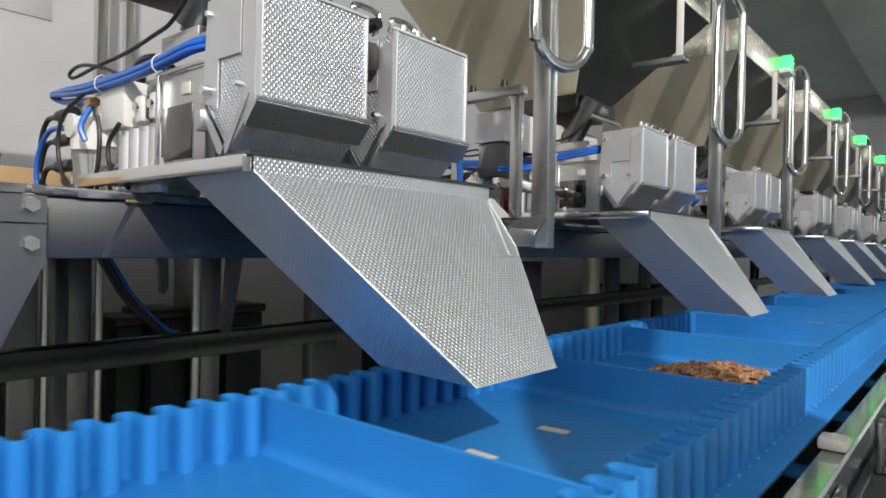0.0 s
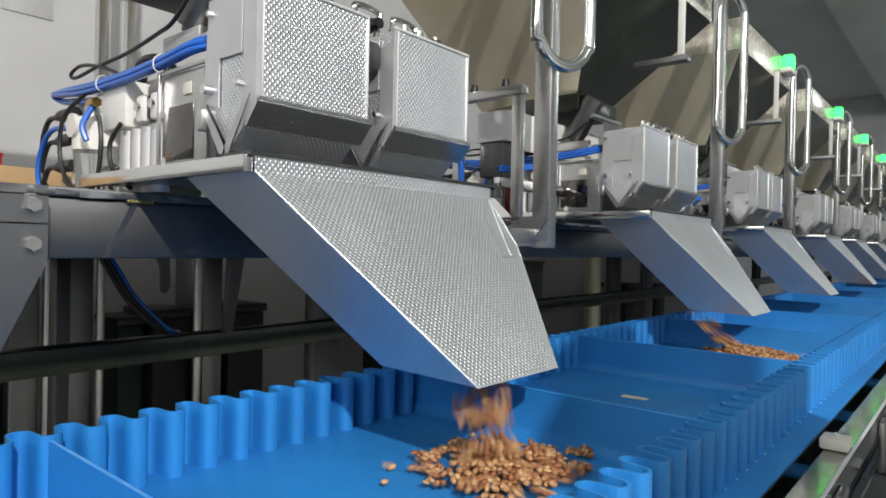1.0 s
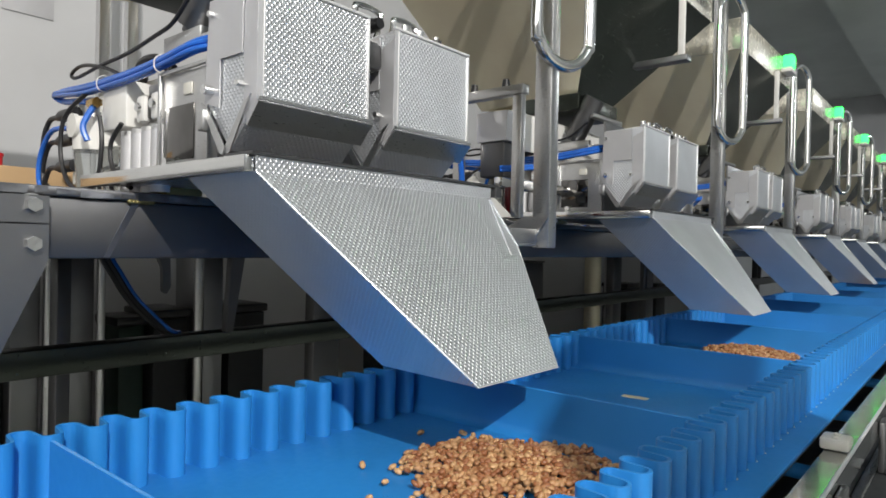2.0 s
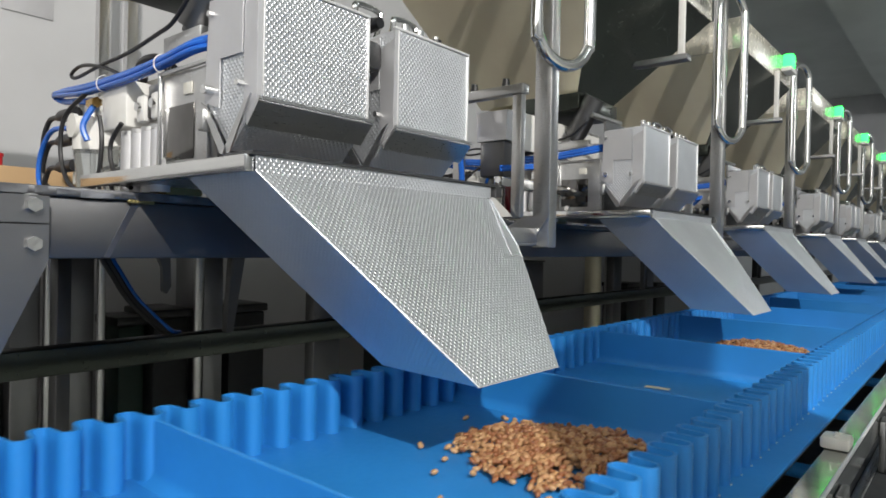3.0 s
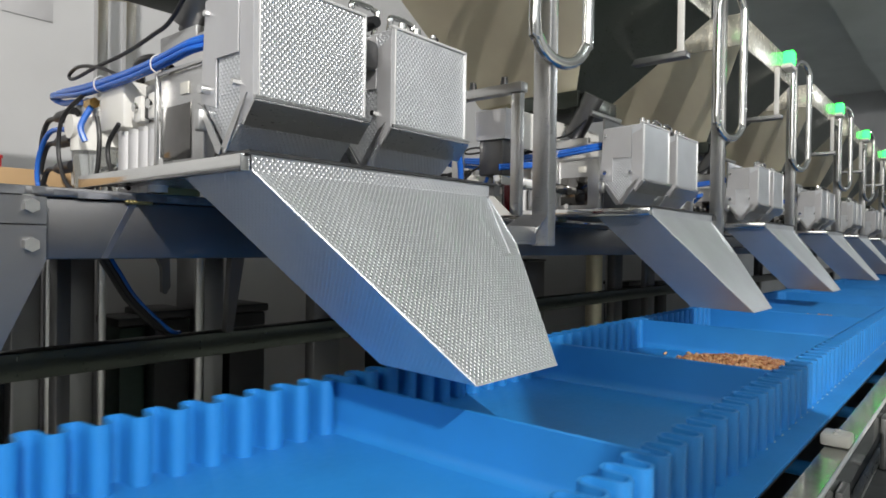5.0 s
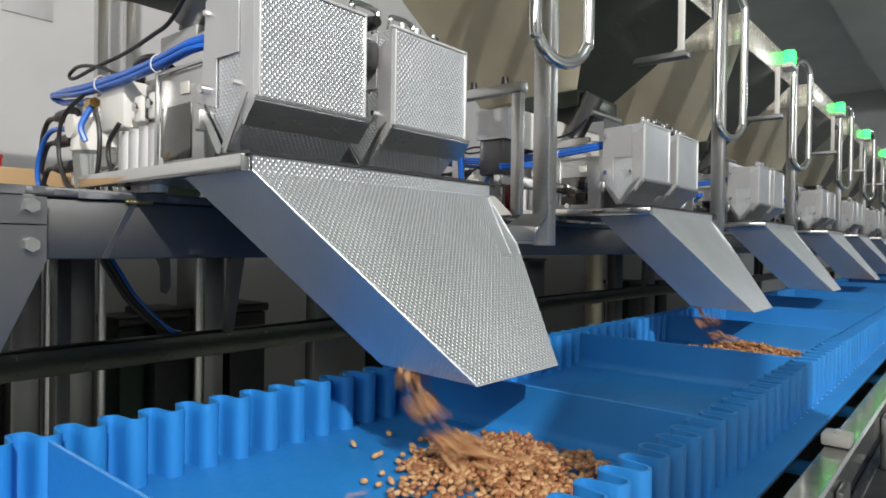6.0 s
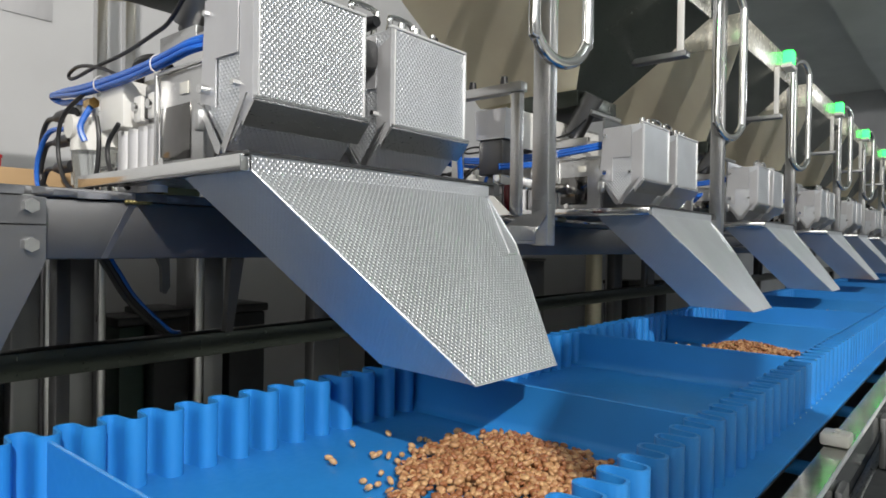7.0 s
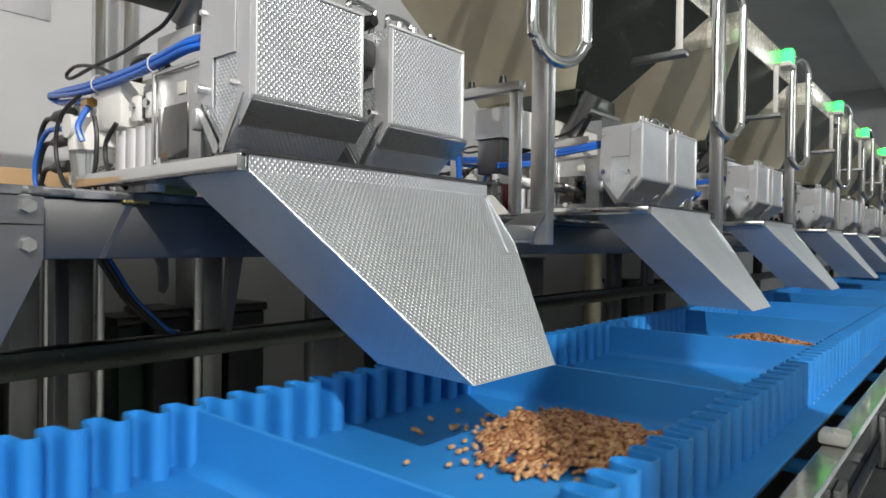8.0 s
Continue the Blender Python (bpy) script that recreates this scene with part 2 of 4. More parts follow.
def make_shadow_caster():
    """Adds an unseen aisle-side panel, with a sloping head, to shade the belt."""
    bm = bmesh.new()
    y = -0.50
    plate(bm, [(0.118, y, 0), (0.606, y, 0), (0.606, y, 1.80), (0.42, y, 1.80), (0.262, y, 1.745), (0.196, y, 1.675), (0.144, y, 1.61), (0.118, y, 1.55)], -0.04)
    return solo("shadow_caster", bm, WALL, "unseen panel added to cast the shadow across the belt", "wall", "structure", smooth=False)


make_shadow_caster()

# ---- conveyor ----
BELT_Z, BAY = 0.823, 0.55
NEAR_Y, FAR_Y, SWING = 0.241, 0.7275, 0.018
PITCH = BAY / 12.5
BELT_X0, BELT_X1 = -2.2, 9.9


def corrugated(yc, phase, z0, z1, thick=0.0032):
    """A wavy rubber side wall that stands on the belt."""
    per, n = 18, int(round((BELT_X1 - BELT_X0) / PITCH))
    line = []
    for i in range(n * per + 1):
        s = i / per
        a = 2 * math.pi * s + phase
        # a full wave, flattened at its crests, with slight unevenness from wave to wave
        w = math.sin(a) / (0.55 + 0.45 * abs(math.sin(a)))
        wob = 1 + 0.05 * math.sin(1.7 * s) * math.sin(0.31 * s + 1)
        line.append(Vector((BELT_X0 + PITCH * (s - 0.06 * math.sin(2 * a)), yc + SWING * wob * w, 0)))
    verts, faces = [], []
    for i, q in enumerate(line):
        d = line[min(i + 1, len(line) - 1)] - line[max(i - 1, 0)]
        nrm = Vector((-d.y, d.x, 0)).normalized() * thick / 2
        for off, z in ((nrm, z0), (nrm, z1), (-nrm, z1), (-nrm, z0)):
            verts.append((q.x + off.x, q.y + off.y, z))
    for i in range(len(line) - 1):
        a, b = 4 * i, 4 * i + 4
        for k in range(3):
            faces.append((a + k, b + k, b + k + 1, a + k + 1))
    me = bpy.data.meshes.new("sidewall")
    me.from_pydata(verts, [], faces)
    me.materials.append(BELT)
    me.polygons.foreach_set("use_smooth", [True] * len(me.polygons))
    me.set_sharp_from_angle(angle=radians(50))
    return me


def make_belt():
    belt = thing("conveyor_belt", (0, 0, 0), "blue rubber conveyor belt with wavy side walls and cross cleats", "conveyor belt")
    part("band", boxes((BELT_X0, BELT_X1, 0.187, 0.79, BELT_Z - 0.006, BELT_Z), bevel=0.0015), BELT, belt, "smooth blue rubber band")
    for yc, phase in ((NEAR_Y, 0.188), (FAR_Y, 1.556)):
        wall = new("sidewall", corrugated(yc, phase, BELT_Z - 0.001, 0.900))
        wall.parent = belt
    me = None
    x = 0.240 - 4 * BAY
    while x < BELT_X1 - 0.3:
        if me is None:
            # upright sheet on a flared foot, drawn across the belt
            prof = [(-0.013, 0.0), (-0.008, 0.003), (-0.0035, 0.009), (-0.002, 0.016), (-0.002, 0.072), (0.0, 0.0735), (0.002, 0.072), (0.002, 0.016), (0.0035, 0.009), (0.008, 0.003), (0.013, 0.0)]
            bm = prism(bmesh.new(), prof, -(FAR_Y - 0.003), -(NEAR_Y + 0.005))
            bmesh.ops.rotate(bm, verts=bm.verts[:], cent=(0, 0, 0), matrix=Matrix.Rotation(radians(-90), 3, "Z"))
            me = mesh_of("cleat", bm, BELT, None, True)
        c = new("cleat", me)
        c.location = (x, 0, BELT_Z)
        c.parent = belt
        x += BAY
    for lx, ly, turn in ((1.143, 0.487, 4), (0.972, 0.500, -3)):
        bm = boxes((-0.010, 0.010, -0.024, 0.024, 0.0, 0.0006))
        bmesh.ops.transform(bm, matrix=pose(lx, ly, BELT_Z + 0.0004, 0, 0, turn), verts=bm.verts[:])
        part("paper_label", bm, PAPER, belt, "small beige paper label")
    # Glue beads, coloured white to paint the glints on their gloss.
    bm = bmesh.new()
    n0 = int((0.0 - BELT_X0) / PITCH)
    for k in range(n0, n0 + 90):
        x = BELT_X0 + PITCH * (k + 0.72)
        bmesh.ops.create_icosphere(bm, subdivisions=1, radius=1, matrix=pose(x, NEAR_Y - SWING - 0.003, BELT_Z + 0.001) @ Matrix.Diagonal((0.0019, 0.0012, 0.0013, 1)))
    tagged(part("glue_glint", bm, WHITE_PLASTIC, belt, "tiny glue beads at the wall's foot, coloured white for their glints"), kind="stuff")
    return belt


BELT_THING = make_belt()


def make_conveyor_frame():
    fr = thing("belt_conveyor", (3.5, 0.45, 0), "brushed stainless conveyor frame with open side rails", "conveyor")
    x0, x1 = -2.5, 10.0
    part("side_rail", prism(bmesh.new(), [(0.170, 0.812), (0.140, 0.812), (0.138, 0.810), (0.138, 0.765), (0.165, 0.765), (0.165, 0.769), (0.142, 0.769), (0.142, 0.807), (0.170, 0.807)], x0, x1), RAIL_STEEL, fr, "polished stainless side rail")
    # Bead added to paint the white highlight along the rail's outer edge.
    part("rail_highlight", rod(bmesh.new(), (x0, 0.1385, 0.8095), (x1, 0.1385, 0.8095), 0.0030, sides=8), EDGE_HIGHLIGHT, fr, "pale bead added as the rail's edge highlight")
    part("side_rail", boxes((x0, x1, 0.80, 0.84, 0.72, 0.80), bevel=0.002), STEEL_X, fr)
    part("slider_bed", boxes((x0, x1, 0.20, 0.78, 0.795, 0.812)), STEEL_DARK, fr, "dull steel bed under the belt")
    blk = boxes((1.078, 1.120, 0.139, 0.177, 0.8125, 0.830), bevel=0.004)
    rod(blk, (1.090, 0.158, 0.829), (1.090, 0.158, 0.8325), 0.004)
    rod(blk, (1.108, 0.158, 0.829), (1.108, 0.158, 0.8325), 0.004)
    base_block = part("guide_block", blk, CREAM, fr, "cream plastic guide block with two screws")
    for k in (1, 2, 3):
        c = new("guide_block", base_block.data)
        c.parent = fr
        c.location = (1.35 * k, 0, 0)
    for x in (-0.6, 0.7, 2.0, 3.4, 4.8, 6.2, 7.6, 9.0):
        part("leg", boxes((x, x + 0.05, 0.135, 0.185, 0.0, 0.6595), bevel=0.004), STEEL, fr)
        part("leg", boxes((x, x + 0.05, 0.80, 0.85, 0.0, 0.72), bevel=0.004), STEEL, fr)
        part("crossbar", boxes((x + 0.005, x + 0.045, 0.1855, 0.7995, 0.615, 0.655), bevel=0.003), STEEL_DARK, fr)
    # Dark sheet added so the gap between belt and rail stays black.
    part("gap_shade_sheet", boxes((x0, x1, 0.2005, 0.7995, 0.700, 0.704)), DARK, fr, "dark sheet added under the belt to blacken the gap", smooth=False)
    for k in range(26):
        x = -2.03 + 0.45 * k
        part("return_roller", rod(bmesh.new(), (x, 0.186, 0.760), (x, 0.799, 0.760), 0.012, sides=16), BELT, fr, "blue plastic return roller")
    part("lower_rail", boxes((x0, x1, 0.085, 0.20, 0.66, 0.6945), bevel=0.003), DARK, fr, "dark lower channel")
    part("edge_strip", boxes((x0, x1, 0.141, 0.157, 0.695, 0.699), bevel=0.001), STEEL_X, fr, "pale flat strip on the channel")
    for x in (0.30, 0.95, 1.42, 1.95, 2.6, 3.4, 4.2):
        part("bracket", boxes((x, x + 0.055, 0.128, 0.1375, 0.697, 0.790), (x, x + 0.055, 0.100, 0.1275, 0.697, 0.703), bevel=0.002), GUSSET_STEEL, fr, "folded steel bracket")
    part("lower_shelf", boxes((x0, x1, -0.06, 0.08, 0.585, 0.5995), bevel=0.002), DARK, fr, "dark lower shelf")
    return fr


make_conveyor_frame()

# ---- support frame of the weighers ----


def make_support():
    s = thing("support_frame", (4.0, 1.2, 0), "dull stainless support frame that carries the row of weighers", "support frame")
    x0, x1 = -1.2, 9.5
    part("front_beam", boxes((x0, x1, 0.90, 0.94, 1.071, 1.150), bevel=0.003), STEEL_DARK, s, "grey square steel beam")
    # The table's unseen rear is drawn out deep to shade the space below.
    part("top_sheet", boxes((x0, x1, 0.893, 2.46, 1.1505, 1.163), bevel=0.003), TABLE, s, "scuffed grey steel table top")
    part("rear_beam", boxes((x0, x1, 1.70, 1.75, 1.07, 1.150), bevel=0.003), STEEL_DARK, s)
    part("lower_beam", boxes((x0, x1, 1.30, 1.35, 0.842, 0.893), bevel=0.003), DARKENED_STEEL, s, "lower square steel beam")
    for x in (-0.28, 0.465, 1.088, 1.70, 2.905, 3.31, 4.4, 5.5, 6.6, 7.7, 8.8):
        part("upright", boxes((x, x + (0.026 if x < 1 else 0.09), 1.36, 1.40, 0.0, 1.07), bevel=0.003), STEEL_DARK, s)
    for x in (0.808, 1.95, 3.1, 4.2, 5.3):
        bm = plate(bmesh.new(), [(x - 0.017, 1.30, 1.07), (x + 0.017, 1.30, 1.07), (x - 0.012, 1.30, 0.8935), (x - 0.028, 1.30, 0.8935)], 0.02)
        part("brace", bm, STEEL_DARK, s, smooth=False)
    bm = plate(bmesh.new(), [(0.622, 1.30, 1.07), (0.652, 1.30, 1.07), (0.655, 1.30, 1.0), (0.646, 1.30, 0.985), (0.638, 1.30, 0.99), (0.636, 1.30, 1.04)], 0.012)
    part("hook", bm, STEEL_DARK, s, "small bent hanger hook", smooth=False)
    # a paler strip painting the glint on the beam's face, and torn film along the table's edge
    bm = plate(bmesh.new(), [(0.400, 0.8994, 1.1485), (0.410, 0.8994, 1.1485), (0.371, 0.8994, 1.0725), (0.363, 0.8994, 1.0725)], -0.001)
    part("glint_strip", bm, GUSSET_STEEL, s, "paler strip that paints a glint on the beam", smooth=False)
    r = random.Random(4)
    x = 0.12
    while x < 0.62:
        w = r.uniform(0.012, 0.05)
        lo, hi = r.uniform(1.1502, 1.1535), r.uniform(1.1595, 1.1635)
        bm = plate(bmesh.new(), [(x, 0.8928, lo), (x, 0.8928, hi), (x + w, 0.8928, hi - r.uniform(0, 0.003)), (x + w - r.uniform(0, 0.006), 0.8928, lo + r.uniform(0, 0.002))], 0.0006)
        part("film_patch", bm, r.choice((FILM, FILM_PALE, FILM)), s, "torn grey film on the table's edge", smooth=False)
        x += w + r.uniform(0.001, 0.012)
    # two gusset plates with a bolt each, screwed on the face of the beam
    for corners, z in (([(0.290, 1.149), (-0.1, 1.149), (-0.1, 1.1155), (0.290, 1.1155)], 1.137), ([(0.290, 1.1135), (-0.1, 1.1135), (-0.1, 0.84), (0.205, 0.88), (0.286, 1.06), (0.290, 1.072)], 1.090)):
        bm = plate(bmesh.new(), [(x, 0.888, zz) for x, zz in corners], -0.010)
        g = part("gusset", bm, GUSSET_STEEL, s, "smooth steel gusset plate", smooth=False)
        b1 = part("washer", rod(bmesh.new(), (0.272, 0.8875, z), (0.272, 0.884, z), 0.0148, sides=24), POLISHED, g)
        part("bolt", rod(bmesh.new(), (0.272, 0.8838, z), (0.272, 0.868, z), 0.0102, 0.0090, sides=6), POLISHED, g, "zinc hexagon bolt")
    wl = bmesh.new()
    for k in range(7):
        m = pose(0.395 + 0.005 * k, 0.8945, 1.1495) @ Matrix.Diagonal((0.0045, 0.003, 0.0032, 1))
        bmesh.ops.create_icosphere(wl, subdivisions=2, radius=1, matrix=m)
    tagged(part("weld", wl, YELLOW, s, "yellowed weld beads"), kind="stuff")
    return s


make_support()

# ---- weighers ----
UNITS = [(0, 0.0), (1, 0.0), (2, -0.05), (3, 0.06), (4, 0.0), (5, 0.03), (6, 0.0), (7, 0.0)]
UNIT_PITCH = 1.1


def bucket(parent, x0, x1):
    prof = [(0.646, 1.404), (0.646, 1.262), (0.660, 1.248), (0.700, 1.208), (0.752, 1.268), (0.745, 1.400)]
    bm = prism(bmesh.new(), prof, x0, x1)
    b = part("bucket", bm, DIMPLE_BIG, parent, "dimpled stainless weigh bucket with a hinged flap", smooth=False, uv=True)
    # folded rim round the front sheet
    rim = boxes((x0 + 0.006, x0 + 0.0085, 0.6435, 0.650, 1.268, 1.405), (x1 - 0.002, x1 + 0.001, 0.6435, 0.650, 1.262, 1.405), (x0 - 0.001, x1 + 0.001, 0.6432, 0.650, 1.4052, 1.409), bevel=0.0008)
    part("rim", rim, EDGE_HIGHLIGHT, b, "plain folded rim")
    bm = bmesh.new()
    plate(bm, [(x0 - 0.003, 0.641, 1.262), (x0 - 0.003, 0.664, 1.236), (x1 + 0.004, 0.664, 1.236), (x1 + 0.004, 0.641, 1.262)], -0.003)
    plate(bm, [(x0 - 0.003, 0.6405, 1.2665), (x0 - 0.003, 0.6405, 1.2625), (x1 + 0.004, 0.6405, 1.2625), (x1 + 0.004, 0.6405, 1.2665)], -0.004)
    part("flap_lip", bm, STEEL, b, "smooth grey flap lip", smooth=False)
    # side cheek: a frame round an open window, and two hinge links below
    xc = x0 - 0.0035
    bm = plate(bmesh.new(), [(xc, y, z) for y, z in ((0.6735, 1.398), (0.748, 1.398), (0.756, 1.272), (0.722, 1.262), (0.722, 1.322), (0.6735, 1.322))], 0.002)
    part("cheek", bm, SATIN, b, "smooth side cheek", smooth=False)
    for link in (((0.650, 1.270), (0.664, 1.262), (0.703, 1.212), (0.699, 1.203), (0.692, 1.206)), ((0.758, 1.272), (0.742, 1.264), (0.700, 1.210), (0.704, 1.202), (0.711, 1.205))):
        part("hinge_link", plate(bmesh.new(), [(xc - 0.003, y, z) for y, z in link], 0.002), STEEL, b, smooth=False)
    part("bolt", rod(bmesh.new(), (x0 - 0.012, 0.672, 1.285), (x0, 0.672, 1.285), 0.0042, sides=6), POLISHED, b)
    part("hinge_pin", rod(bmesh.new(), (x0 - 0.016, 0.738, 1.285), (x0 + 0.002, 0.738, 1.285), 0.006), POLISHED, b)
    part("bolt", rod(bmesh.new(), (x0 - 0.010, 0.740, 1.380), (x0 + 0.002, 0.740, 1.380), 0.004, sides=6), POLISHED, b)
    # smooth folded edge beside the front sheet
    fe = plate(bmesh.new(), [(x0 - 0.0012, 0.6445, 1.262), (x0 + 0.0055, 0.6445, 1.262), (x0 + 0.0055, 0.6445, 1.404), (x0 - 0.0012, 0.6445, 1.404)], 0.0012)
    plate(fe, [(x0 - 0.0014, 0.645, 1.262), (x0 - 0.0014, 0.645, 1.392), (x0 - 0.0014, 0.672, 1.380), (x0 - 0.0014, 0.672, 1.262), (x0 - 0.0014, 0.664, 1.238)], 0.0012)
    part("folded_edge", fe, SATIN, b, "smooth folded edge", smooth=False)
    for sx in (0.040, 0.072):
        part("stud", rod(bmesh.new(), (x0 + sx, 0.664, 1.404), (x0 + sx, 0.664, 1.424), 0.0065, sides=12), POLISHED, b)
    cap = part("cap", rod(bmesh.new(), (x1 - 0.055, 0.668, 1.404), (x1 - 0.055, 0.668, 1.421), 0.011, 0.009, sides=14), BLACK, b, "black cap")
    part("screw", rod(bmesh.new(), (x1 - 0.055, 0.668, 1.4213), (x1 - 0.055, 0.668, 1.4265), 0.0045, sides=10), POLISHED, cap)
    return b


def loop_tube(pts, r):
    return tube(bmesh.new(), pts, r, 8)


def make_weigher():
    w = thing("weigher", (0.62, 0.78, 1.165), "stainless twin-bucket weigher with a dimpled discharge chute", "weigher")
    # mounting frame
    fx0, fx1 = 0.388, 0.842
    part("mounting_frame", boxes((fx0, fx0 + 0.012, 0.6085, 1.05, 1.1745, 1.193), (fx1 - 0.012, fx1, 0.6085, 1.05, 1.1745, 1.193), (fx0 + 0.012, fx1 - 0.012, 0.76, 0.772, 1.1745, 1.192), bevel=0.001), POLISHED, w, "bright polished mounting frame")
    part("cover_strip", boxes((fx0 + 0.006, fx1 + 0.012, 0.602, 0.660, 1.1935, 1.197), (fx1 + 0.0005, fx1 + 0.016, 0.600, 0.615, 1.178, 1.193)), STEEL_DARK, w, "dark grey edge strip", smooth=False)
    # Plate added to stop the key light falling through onto the beam.
    part("light_stop", boxes((fx0 + 0.0125, fx1 - 0.0125, 0.7725, 0.985, 1.1755, 1.179)), STEEL, w, "unseen steel plate added to keep light off the beam", smooth=False)
    part("spacer", boxes((0.445, 0.50, 0.8935, 0.93, 1.1635, 1.174), bevel=0.001), YELLOW, w, "yellowed spacer under the frame")
    # discharge chute: a tapering, slanting duct of embossed sheet
    th = 0.002
    tl, tr = 0.401, 0.836
    bl, br = 0.561, 0.734
    zt, zk, zb = 1.1925, 1.175, 0.944
    yf, yb, tf, tb = 0.606, 0.752, 0.4175, 0.567
    ch = part("chute", plate(bmesh.new(), [(tl, yf, zt), (tl, yf, zk), (tr, yf, zk), (tr, yf, zt)], th), DIMPLE_BIG, w, "dimpled stainless discharge chute", smooth=False, uv=True)
    fold = [(0.816, yf, zk), (0.7787, 0.5767, 1.1391), (0.7645, 0.5489, 1.1051), (0.7684, 0.5291, 1.0807), (0.822, 0.535, 1.084)]
    bm = plate(bmesh.new(), [(tl, yf, zk), (bl, tf, zb), (br, tf, zb), *fold[::-1]], th)
    part("front_sheet", bm, DIMPLE, ch, "dimpled front sheet", smooth=False, uv=True)
    bm = plate(bmesh.new(), [*fold, (0.845, 0.5565, 1.10), (0.842, 0.611, 1.175)], th)
    part("corner_fold", bm, DIMPLE, ch, "bent back corner of the front sheet", smooth=False, uv=True)
    bm = plate(bmesh.new(), [(tl, yf, zk), (tl, yb, zk), (bl, tb, zb + 0.004), (bl, tf, zb)], th)
    part("side_sheet", bm, DIMPLE, ch, smooth=False, uv=True)
    bm = plate(bmesh.new(), [(tr, yf, zk), (tr - 0.004, yf - 0.058, zk - 0.075), (br, tf, zb), (br, tb, zb + 0.004), (tr, yb, zk)], -th)
    part("side_sheet", bm, DIMPLE, ch, smooth=False, uv=True)
    bm = plate(bmesh.new(), [(tl, yb, zk), (tr, yb, zk), (br, tb, zb + 0.004), (bl, tb, zb + 0.004)], th)
    part("back_sheet", bm, DIMPLE, ch, smooth=False, uv=True)
    # Folded edges, with their highlight put into the pale colour.
    bm = bmesh.new()
    rod(bm, (tl, yf - 0.0005, zk), (bl, tf - 0.0005, zb), 0.0006, sides=8)
    rod(bm, (bl, tf - 0.0005, zb), (br, tf - 0.0005, zb), 0.0006, sides=8)
    part("folded_edge", bm, EDGE_HIGHLIGHT, ch, "folded edge, coloured pale for its highlight")
    bucket(w, 0.427, 0.600)
    bucket(w, 0.651, 0.820)
    # carrier plate between and behind the buckets
    part("carrier", boxes((0.606, 0.645, 0.700, 0.716, 1.268, 1.40), (0.445, 0.82, 0.7555, 0.7615, 1.1935, 1.43), bevel=0.001), GUSSET_STEEL, w, "grey carrier plate")
    part("hinge_block", boxes((0.604, 0.648, 0.664, 0.699, 1.345, 1.388), bevel=0.010), STEEL_DARK, w, "dark rounded hinge block")
    for x in (0.622, 0.700):
        bm = tube(bmesh.new(), [(x, 0.72, 1.38), (x, 0.70, 1.43), (x + 0.004, 0.70, 1.445), (x + 0.046, 0.70, 1.445), (x + 0.05, 0.70, 1.43), (x + 0.05, 0.72, 1.38)], 0.0045)
        part("hanger", bm, POLISHED, w)
        part("knob", rod(bmesh.new(), (x + 0.025, 0.695, 1.418), (x + 0.025, 0.672, 1.418), 0.011, 0.008), BLACK, w, "black knob")
    # drive housing behind
    part("drive_box", boxes((0.432, 0.80, 0.762, 0.882, 1.1935, 1.325), bevel=0.002), STEEL, w, "satin steel drive box")
    # Dark patch painted where the polished side mirrors the bucket.
    part("reflection_patch", boxes((0.4303, 0.4318, 0.795, 0.874, 1.206, 1.280), bevel=0.0005), REFLECTED_DARK, w, "dark patch that paints the bucket's reflection")
    part("box_rim", boxes((0.427, 0.4318, 0.8825, 0.889, 1.1935, 1.33), (0.427, 0.4318, 0.755, 0.7615, 1.1935, 1.33), (0.427, 0.4318, 0.762, 0.882, 1.3255, 1.331), bevel=0.0008), STEEL, w)
    part("foot_bolt", rod(bmesh.new(), (0.4185, 0.85, 1.203), (0.432, 0.85, 1.203), 0.007, sides=6), POLISHED, w)
    # pneumatic block, filter bowls and cylinders
    part("valve_block", boxes((0.43, 0.54, 0.995, 1.080, 1.268, 1.340), bevel=0.004), WHITE_PLASTIC, w, "white valve block")
    part("valve_plate", boxes((0.445, 0.50, 0.895, 0.975, 1.262, 1.268), (0.452, 0.50, 0.90, 0.97, 1.2685, 1.33), bevel=0.002), STEEL, w)
    for y in (0.905, 0.950):
        bm = boxes((0.436, 0.4515, y, y + 0.026, 1.272, 1.312), bevel=0.005)
        ft = part("fitting", bm, WHITE_PLASTIC, w, "pale air fitting")
        part("screw", rod(bmesh.new(), (0.431, y + 0.013, 1.294), (0.4365, y + 0.013, 1.294), 0.007), POLISHED, ft)
    # Solid black block painting the shade of the gap between the fittings.
    part("gap_shade", boxes((0.4405, 0.4515, 0.9315, 0.9495, 1.276, 1.310), bevel=0.003), BLACK, w, "black block that paints the shaded gap between the fittings")
    for y, r in ((1.165, 0.034), (1.085, 0.022)):
        bm = rod(bmesh.new(), (0.455, y, 1.175), (0.455, y, 1.245), r * 0.85, r, 24)
        bw = part("filter_bowl", bm, ACRYLIC, w, "clear filter bowl")
        part("filter_head", rod(bmesh.new(), (0.455, y, 1.2455), (0.455, y, 1.30), r * 1.05, sides=24), WHITE_PLASTIC, bw, "white filter head")
        part("filter_cap", rod(bmesh.new(), (0.455, y, 1.3005), (0.455, y, 1.335), r * 0.6, r * 0.5, 24), STEEL, bw)
        part("drain", rod(bmesh.new(), (0.455, y, 1.164), (0.455, y, 1.1748), 0.007), BLACK, bw)
    for y in (0.905, 0.935, 0.968, 1.002):
        cy = part("cylinder", rod(bmesh.new(), (0.442, y, 1.166), (0.442, y, 1.255), 0.0145), SATIN, w, "pale air cylinder")
